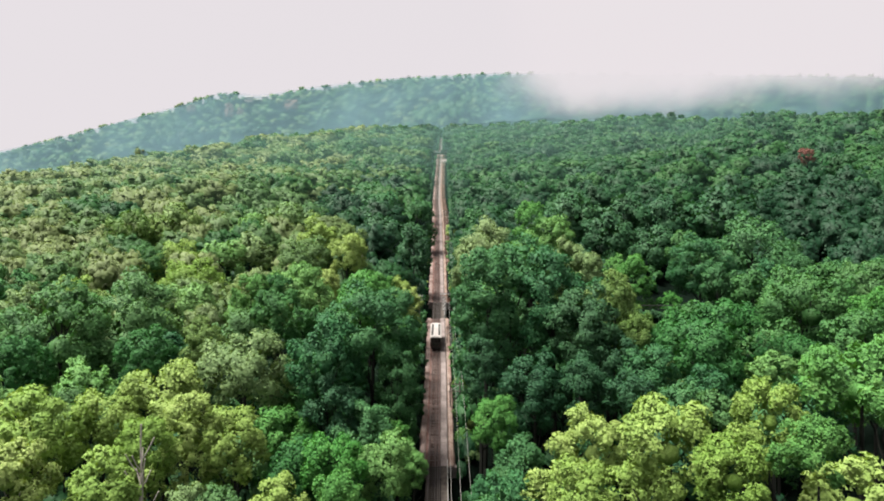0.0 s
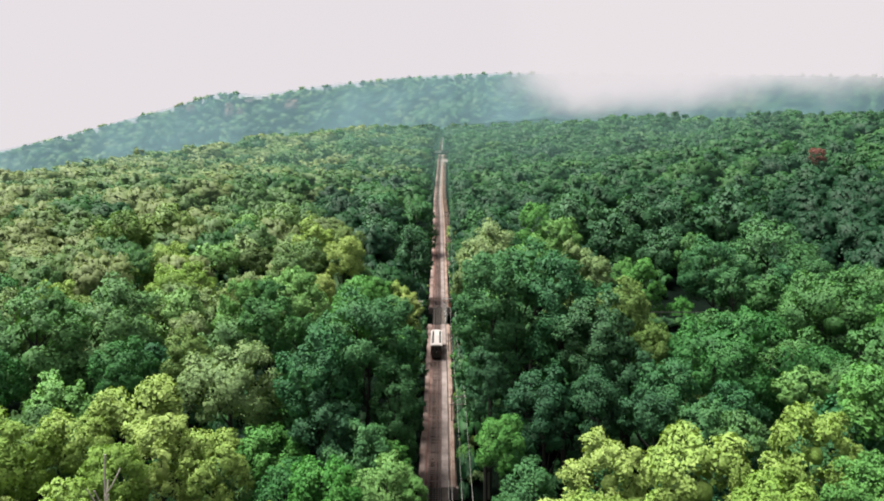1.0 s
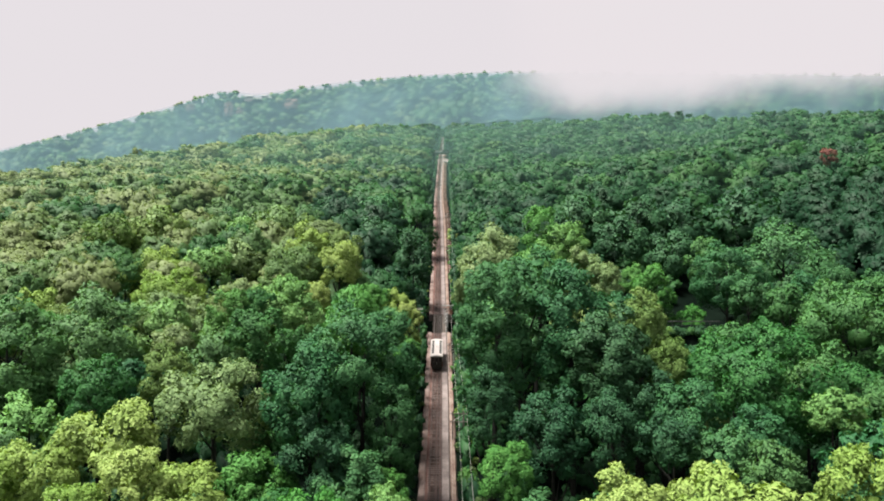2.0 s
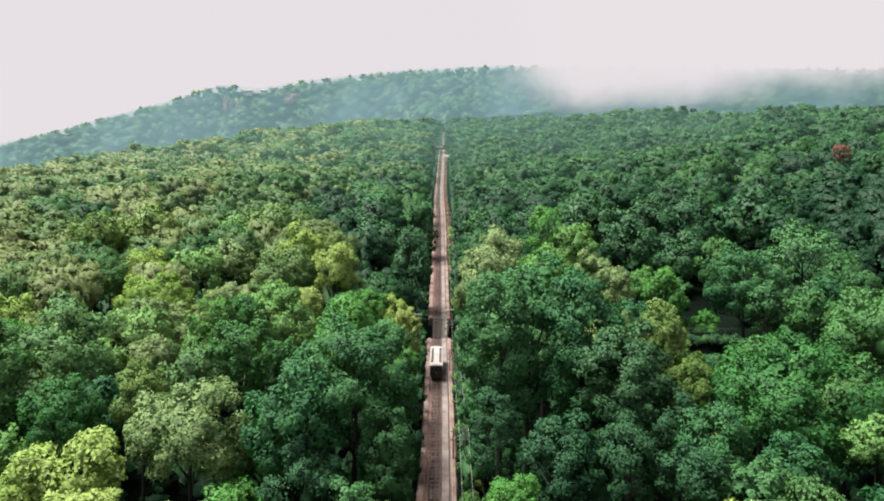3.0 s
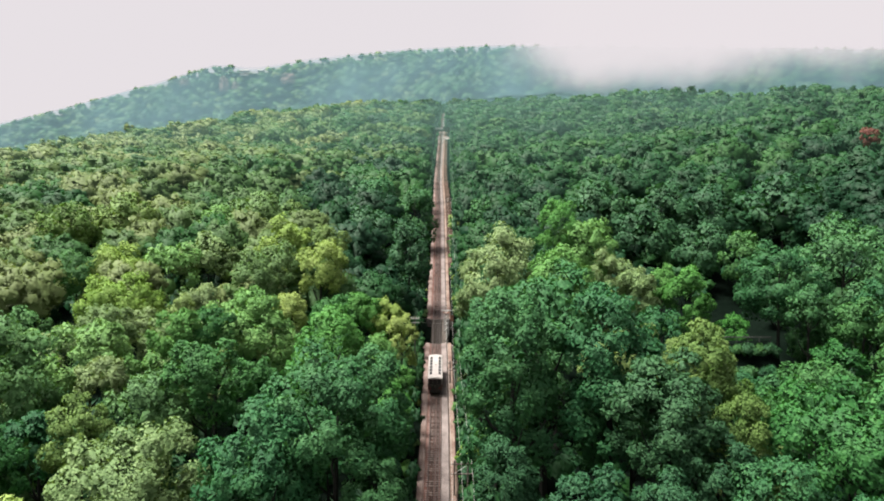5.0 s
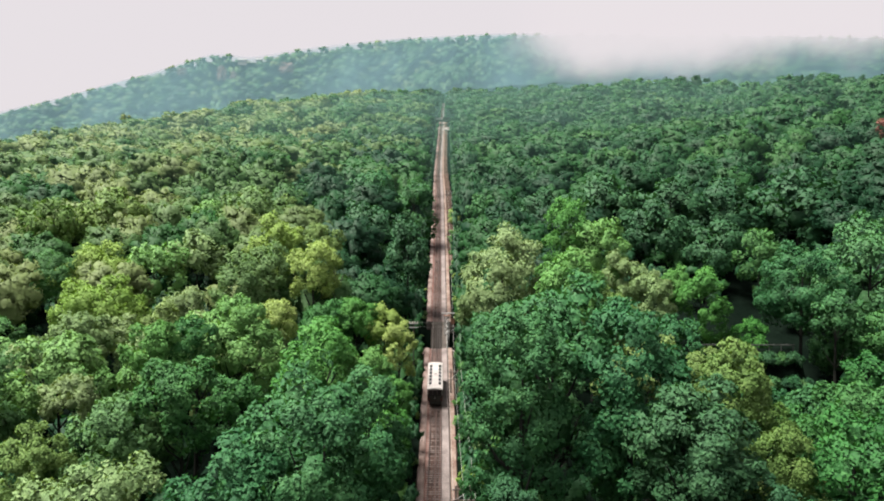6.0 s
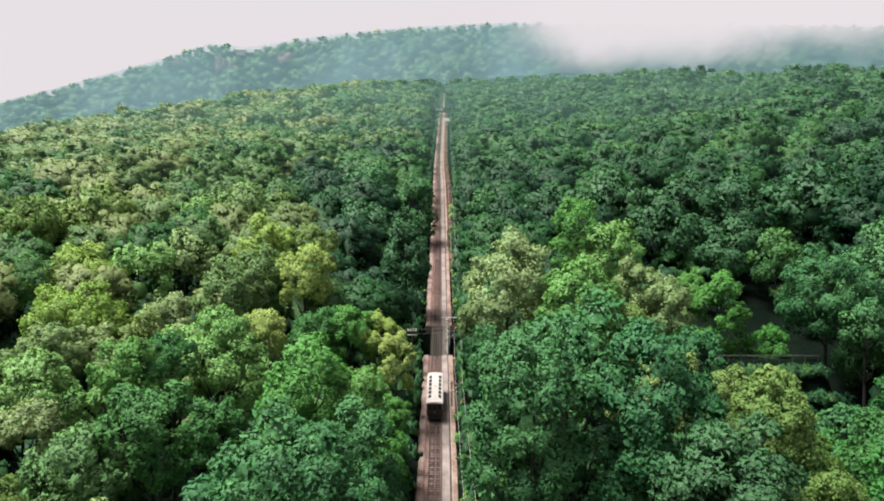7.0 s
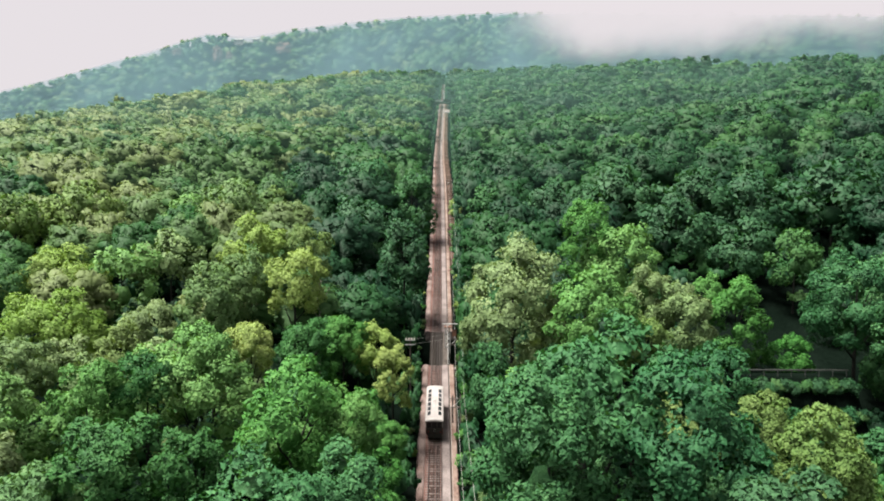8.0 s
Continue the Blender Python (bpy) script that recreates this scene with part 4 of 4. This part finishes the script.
# ---- shrubs along the line ----
SHRUBS = [crown_mesh(300 + i, 6, 2, 500, 0.08, 0.9, 0.75, -0.1) for i in range(4)]
for i in range(110):
    y = 62 + i * 2.3 + rng.uniform(-1, 1)
    right_side = rng.random() < 0.72
    off = rng.uniform(3.7, 6.6) if right_side else -rng.uniform(3.4, 5.0)
    x = line(y)[0] + off
    r = (rng.uniform(1.3, 2.6) if right_side else rng.uniform(0.8, 1.9)) * (1 if abs(off) > 4.6 else 0.6)
    sh = new("shrub", SHRUBS[i % 4])
    sh.matrix_basis = Matrix.Translation((x, y, float(land(x, y)) + r * 0.35)) @ pose(0, 0, 0, 0, 0, rng.uniform(0, 360)) @ Matrix.Diagonal((r, r, r * rng.uniform(0.8, 1.3), 1))
    sh.material_slots[0].link = "OBJECT"
    kind = ("fresh", "green", "lime", "fresh", "pale")[int(rng.integers(5))]
    sh.material_slots[0].material = LEAF[kind]
    tagged(sh, WORD[kind] + " leafy shrub at the edge of the railway", "shrub", "shrubs beside the line")


for row, (dy, part_up) in enumerate(((-1.6, 0.86), (-4.0, 0.52), (-6.6, 0.2))):
    for k in range(13):
        sh = new("shrub", SHRUBS[(k + row) % 4])
        x, y, r = gx - 13.8 + k * 1.42 + 0.7 * (row % 2), gy + dy - 0.5 * (k % 2), 1.3 + 0.35 * ((k + row) % 3)
        sh.matrix_basis = Matrix.Translation((x, y, float(land(gx, gy)) + LANE * part_up)) @ pose(0, 0, 0, 0, 0, 50 * k + 20 * row) @ Matrix.Diagonal((r, r, r * 1.1, 1))
        kind = ("deep", "dark", "green")[(2 * k + row) % 3]
        sh.material_slots[0].link = "OBJECT"
        sh.material_slots[0].material = LEAF[kind]
        tagged(sh, WORD[kind] + " leafy shrub on the bank below the shaded lane", "shrub", "shrubs below the lane")


# ---- the mountain's crags and house ----
ROCK = rough("pinkish_sandstone", (0.15, 0.10, 0.085), (0.30, 0.21, 0.18), 0.05, 0.4, 0.95, 0.8, 1.0)


def crag(x, y, w, h, seed):
    bm = bmesh.new()
    bmesh.ops.create_icosphere(bm, subdivisions=3, radius=1.0)
    for v in bm.verts:
        k = 1 + 0.45 * noise.noise(v.co * 1.7 + Vector((seed, 0, 0))) + 0.2 * noise.noise(v.co * 5 + Vector((0, seed, 0)))
        v.co = Vector((v.co.x * w * k, v.co.y * w * 0.5 * k, max(-0.9, min(0.9, v.co.z * 1.4)) * h * k))
    me = bpy.data.meshes.new("crag")
    bm.to_mesh(me)
    bm.free()
    me.materials.append(ROCK)
    ob = new("crag", me)
    ob.location = (x, y, float(land(x, y)) + 11)
    tagged(ob, "bare pinkish sandstone crag on the mountainside", "rock", "crags of the mountain")


crag(-455, 1410, 10, 17, 1)
crag(-428, 1402, 7, 12, 2)
crag(-306, 1338, 15, 10, 3)
crag(-540, 1420, 9, 8, 4)

WALL = rough("pale_render", (0.36, 0.34, 0.32), (0.48, 0.46, 0.43), 0.3, 3)
ROOF = rough("grey_roof", (0.22, 0.21, 0.21), (0.36, 0.35, 0.34), 0.3, 3)


def house(x, y, w):
    z = float(land(x, y))
    ob = tagged(new("house"), "small pale house with a grey gabled roof on the ridge", "house", "houses on the ridge")
    ob.location = (x, y, z + 4)
    wall = part("wall", blocks("wall", WALL, (-w / 2, w / 2, -4, 4, -8, 5)), ob)
    for k in range(3):
        part("window", blocks("window", GLASS, (-w / 2 + w * (k + 0.35) / 3, -w / 2 + w * (k + 0.65) / 3, -4.06, -3.98, 1, 3)), wall)
    part("roof", mesh_of("roof", [(-w / 2 - 1, -5, 5), (w / 2 + 1, -5, 5), (w / 2 + 1, 5, 5), (-w / 2 - 1, 5, 5), (-w / 2 - 1, 0, 8.5), (w / 2 + 1, 0, 8.5)], [(0, 1, 5, 4), (2, 3, 4, 5), (0, 4, 3), (1, 2, 5), (0, 3, 2, 1)], ROOF), ob)


house(-440, 1505, 18)
house(-405, 1508, 12)


# ---- mist ----
def mist_material(name, color):
    """Thin mist lit from above, whose density is given by the sockets that follow."""
    m, n, l, p = shader(name)
    n.remove(p)
    tr = n.new("ShaderNodeBsdfTranslucent")
    tr.inputs["Color"].default_value = (*color, 1)
    up = n.new("ShaderNodeCombineXYZ")
    up.inputs[2].default_value = -1.0
    l.new(up.outputs[0], tr.inputs["Normal"])
    df = n.new("ShaderNodeBsdfDiffuse")
    df.inputs["Color"].default_value = (*color, 1)
    down = n.new("ShaderNodeCombineXYZ")
    down.inputs[2].default_value = 1.0
    l.new(down.outputs[0], df.inputs["Normal"])
    both = n.new("ShaderNodeAddShader")
    l.new(tr.outputs[0], both.inputs[0])
    l.new(df.outputs[0], both.inputs[1])
    clear_bsdf = n.new("ShaderNodeBsdfTransparent")
    mx = n.new("ShaderNodeMixShader")
    l.new(clear_bsdf.outputs[0], mx.inputs[1])
    l.new(both.outputs[0], mx.inputs[2])
    l.new(mx.outputs[0], n["Material Output"].inputs["Surface"])
    return m, n, l, mx.inputs["Fac"]


def math_node(n, l, op, a, b=0.0, clamp=False):
    x = n.new("ShaderNodeMath")
    x.operation, x.use_clamp = op, clamp
    for i, v in enumerate((a, b)):
        if hasattr(v, "links"):
            l.new(v, x.inputs[i])
        else:
            x.inputs[i].default_value = v
    return x.outputs[0]


def place(n, l):
    g = n.new("ShaderNodeNewGeometry")
    sep = n.new("ShaderNodeSeparateXYZ")
    l.new(g.outputs["Position"], sep.inputs[0])
    return sep.outputs


def step_node(n, l, value, lo, hi, out=1.0):
    r = n.new("ShaderNodeMapRange")
    r.interpolation_type = "SMOOTHSTEP"
    l.new(value, r.inputs["Value"])
    r.inputs["From Min"].default_value, r.inputs["From Max"].default_value = lo, hi
    r.inputs["To Max"].default_value = out
    return r.outputs[0]


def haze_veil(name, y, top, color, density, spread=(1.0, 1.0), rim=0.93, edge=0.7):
    """A sheet of haze across the slope, its upper edge fitted to the camera's view and thinning out there; top: height
    of that edge for each x; spread: its thickness on either hand.
    """
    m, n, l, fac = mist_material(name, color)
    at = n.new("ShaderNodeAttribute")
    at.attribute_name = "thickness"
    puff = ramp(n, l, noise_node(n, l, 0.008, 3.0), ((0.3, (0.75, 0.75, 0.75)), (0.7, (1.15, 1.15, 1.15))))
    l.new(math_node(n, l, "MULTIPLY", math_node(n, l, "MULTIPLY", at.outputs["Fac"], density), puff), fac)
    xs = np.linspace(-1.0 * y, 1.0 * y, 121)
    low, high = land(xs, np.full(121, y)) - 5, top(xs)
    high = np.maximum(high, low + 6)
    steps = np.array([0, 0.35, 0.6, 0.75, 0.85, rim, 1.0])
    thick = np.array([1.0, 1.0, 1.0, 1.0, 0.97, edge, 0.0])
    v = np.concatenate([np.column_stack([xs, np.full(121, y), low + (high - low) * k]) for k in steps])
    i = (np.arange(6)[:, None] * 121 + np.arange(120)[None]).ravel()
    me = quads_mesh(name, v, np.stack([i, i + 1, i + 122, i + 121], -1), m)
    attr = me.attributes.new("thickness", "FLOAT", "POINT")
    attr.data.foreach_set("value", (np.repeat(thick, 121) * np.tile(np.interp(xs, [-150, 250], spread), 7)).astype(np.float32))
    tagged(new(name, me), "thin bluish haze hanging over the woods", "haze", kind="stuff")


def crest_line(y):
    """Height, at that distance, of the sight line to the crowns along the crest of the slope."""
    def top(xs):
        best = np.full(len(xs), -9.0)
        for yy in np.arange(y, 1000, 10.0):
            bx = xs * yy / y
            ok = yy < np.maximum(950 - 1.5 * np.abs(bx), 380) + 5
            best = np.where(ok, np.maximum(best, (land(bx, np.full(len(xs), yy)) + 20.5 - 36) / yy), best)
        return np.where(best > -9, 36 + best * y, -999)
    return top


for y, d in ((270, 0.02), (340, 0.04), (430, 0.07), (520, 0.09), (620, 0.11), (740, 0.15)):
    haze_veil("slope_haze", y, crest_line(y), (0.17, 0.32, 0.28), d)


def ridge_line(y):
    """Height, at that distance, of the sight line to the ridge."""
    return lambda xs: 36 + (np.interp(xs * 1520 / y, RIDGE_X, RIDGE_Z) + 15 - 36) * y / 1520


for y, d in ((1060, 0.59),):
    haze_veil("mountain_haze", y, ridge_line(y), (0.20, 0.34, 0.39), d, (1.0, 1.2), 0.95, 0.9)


def cloud_bank(y, seed, base, depth):
    """Low cloud over the shoulder of the mountain; its lower edge frays out."""
    m, n, l, fac = mist_material("low_cloud", (0.8, 0.8, 0.8))
    veil = n.new("ShaderNodeEmission")  # glow put in: emits as brightly as the overcast sky whose lower edge it is
    veil.inputs["Color"].default_value, veil.inputs["Strength"].default_value = (0.815, 0.762, 0.788, 1), 0.394
    l.new(veil.outputs[0], n["Mix Shader"].inputs[2])
    pos = place(n, l)
    t = n.new("ShaderNodeTexNoise")
    t.noise_dimensions = "4D"
    t.inputs["W"].default_value, t.inputs["Scale"].default_value, t.inputs["Detail"].default_value = seed, 0.011, 5.0
    g = n.new("ShaderNodeNewGeometry")
    l.new(g.outputs["Position"], t.inputs["Vector"])
    ragged = math_node(n, l, "MULTIPLY", math_node(n, l, "SUBTRACT", t.outputs["Fac"], 0.5), 84.0)
    height = math_node(n, l, "ADD", pos[2], ragged)
    side = math_node(n, l, "ADD", pos[0], ragged)
    lift = step_node(n, l, pos[0], 300, 620, -30.0)  # the base rises away from the ridge
    low = step_node(n, l, math_node(n, l, "ADD", height, lift), base, base + 64)
    start = step_node(n, l, side, 74, 190)
    top = math_node(n, l, "SUBTRACT", 1.0, step_node(n, l, pos[2], 420, 520))
    a = math_node(n, l, "MULTIPLY", math_node(n, l, "MULTIPLY", low, start), math_node(n, l, "MULTIPLY", top, depth))
    l.new(a, fac)
    me = mesh_of("low_cloud", [(20, y, 160), (1400, y, 160), (1400, y, 540), (20, y, 540)], [(0, 1, 2, 3)], m)
    tagged(new("low_cloud", me), "ragged white cloud hanging over the mountain shoulder", "cloud", "banks of low cloud")


for k in range(2):
    cloud_bank(1000 + 45 * k, 3.0 + 5 * k, 230 + 20 * k, 0.8)


# ---- sleepers ----
SLEEPER = blocks("sleeper", TIMBER, (-1.75, 0.62, -0.11, 0.11, -0.03, 0.13))
DARK_SLEEPER = blocks("sleeper", TAR_TIMBER, (-1.75, 0.62, -0.11, 0.11, -0.03, 0.13))
for i in range(230):
    y = 95 + i * 0.55
    x, z = line(y)
    on_bridge = any(a < y < b for a, b in UNDERPASSES)
    part("sleeper", (DARK_SLEEPER if on_bridge or noise.noise((y * 0.08, 2, 0)) < -0.32 else SLEEPER), track, "", pose(x + rng.uniform(-0.04, 0.04), y, z + (0.0 if on_bridge else rng.uniform(-0.13, -0.09)), 12, 0, rng.uniform(-1.5, 1.5)))
vs, fs = [], []
cube_v = np.array([(x, y, z) for x in (-1.75, 0.62) for y in (-0.11, 0.11) for z in (-0.03, 0.12)])
cube_f = np.array([(0, 1, 3, 2), (4, 6, 7, 5), (0, 4, 5, 1), (2, 3, 7, 6), (0, 2, 6, 4), (1, 5, 7, 3)])
for i, y in enumerate(np.concatenate([np.arange(-149, 95, 0.55), np.arange(221.5, 520, 0.55)])):
    x, z = line(y)
    fs.append(cube_f + 8 * i)
    vs.append(cube_v + np.array([x, y, z + rng.uniform(-0.13, -0.09)]))
tagged(part("sleeper_run", quads_mesh("sleeper_run", np.concatenate(vs), np.concatenate(fs), TIMBER), track), kind="stuff")
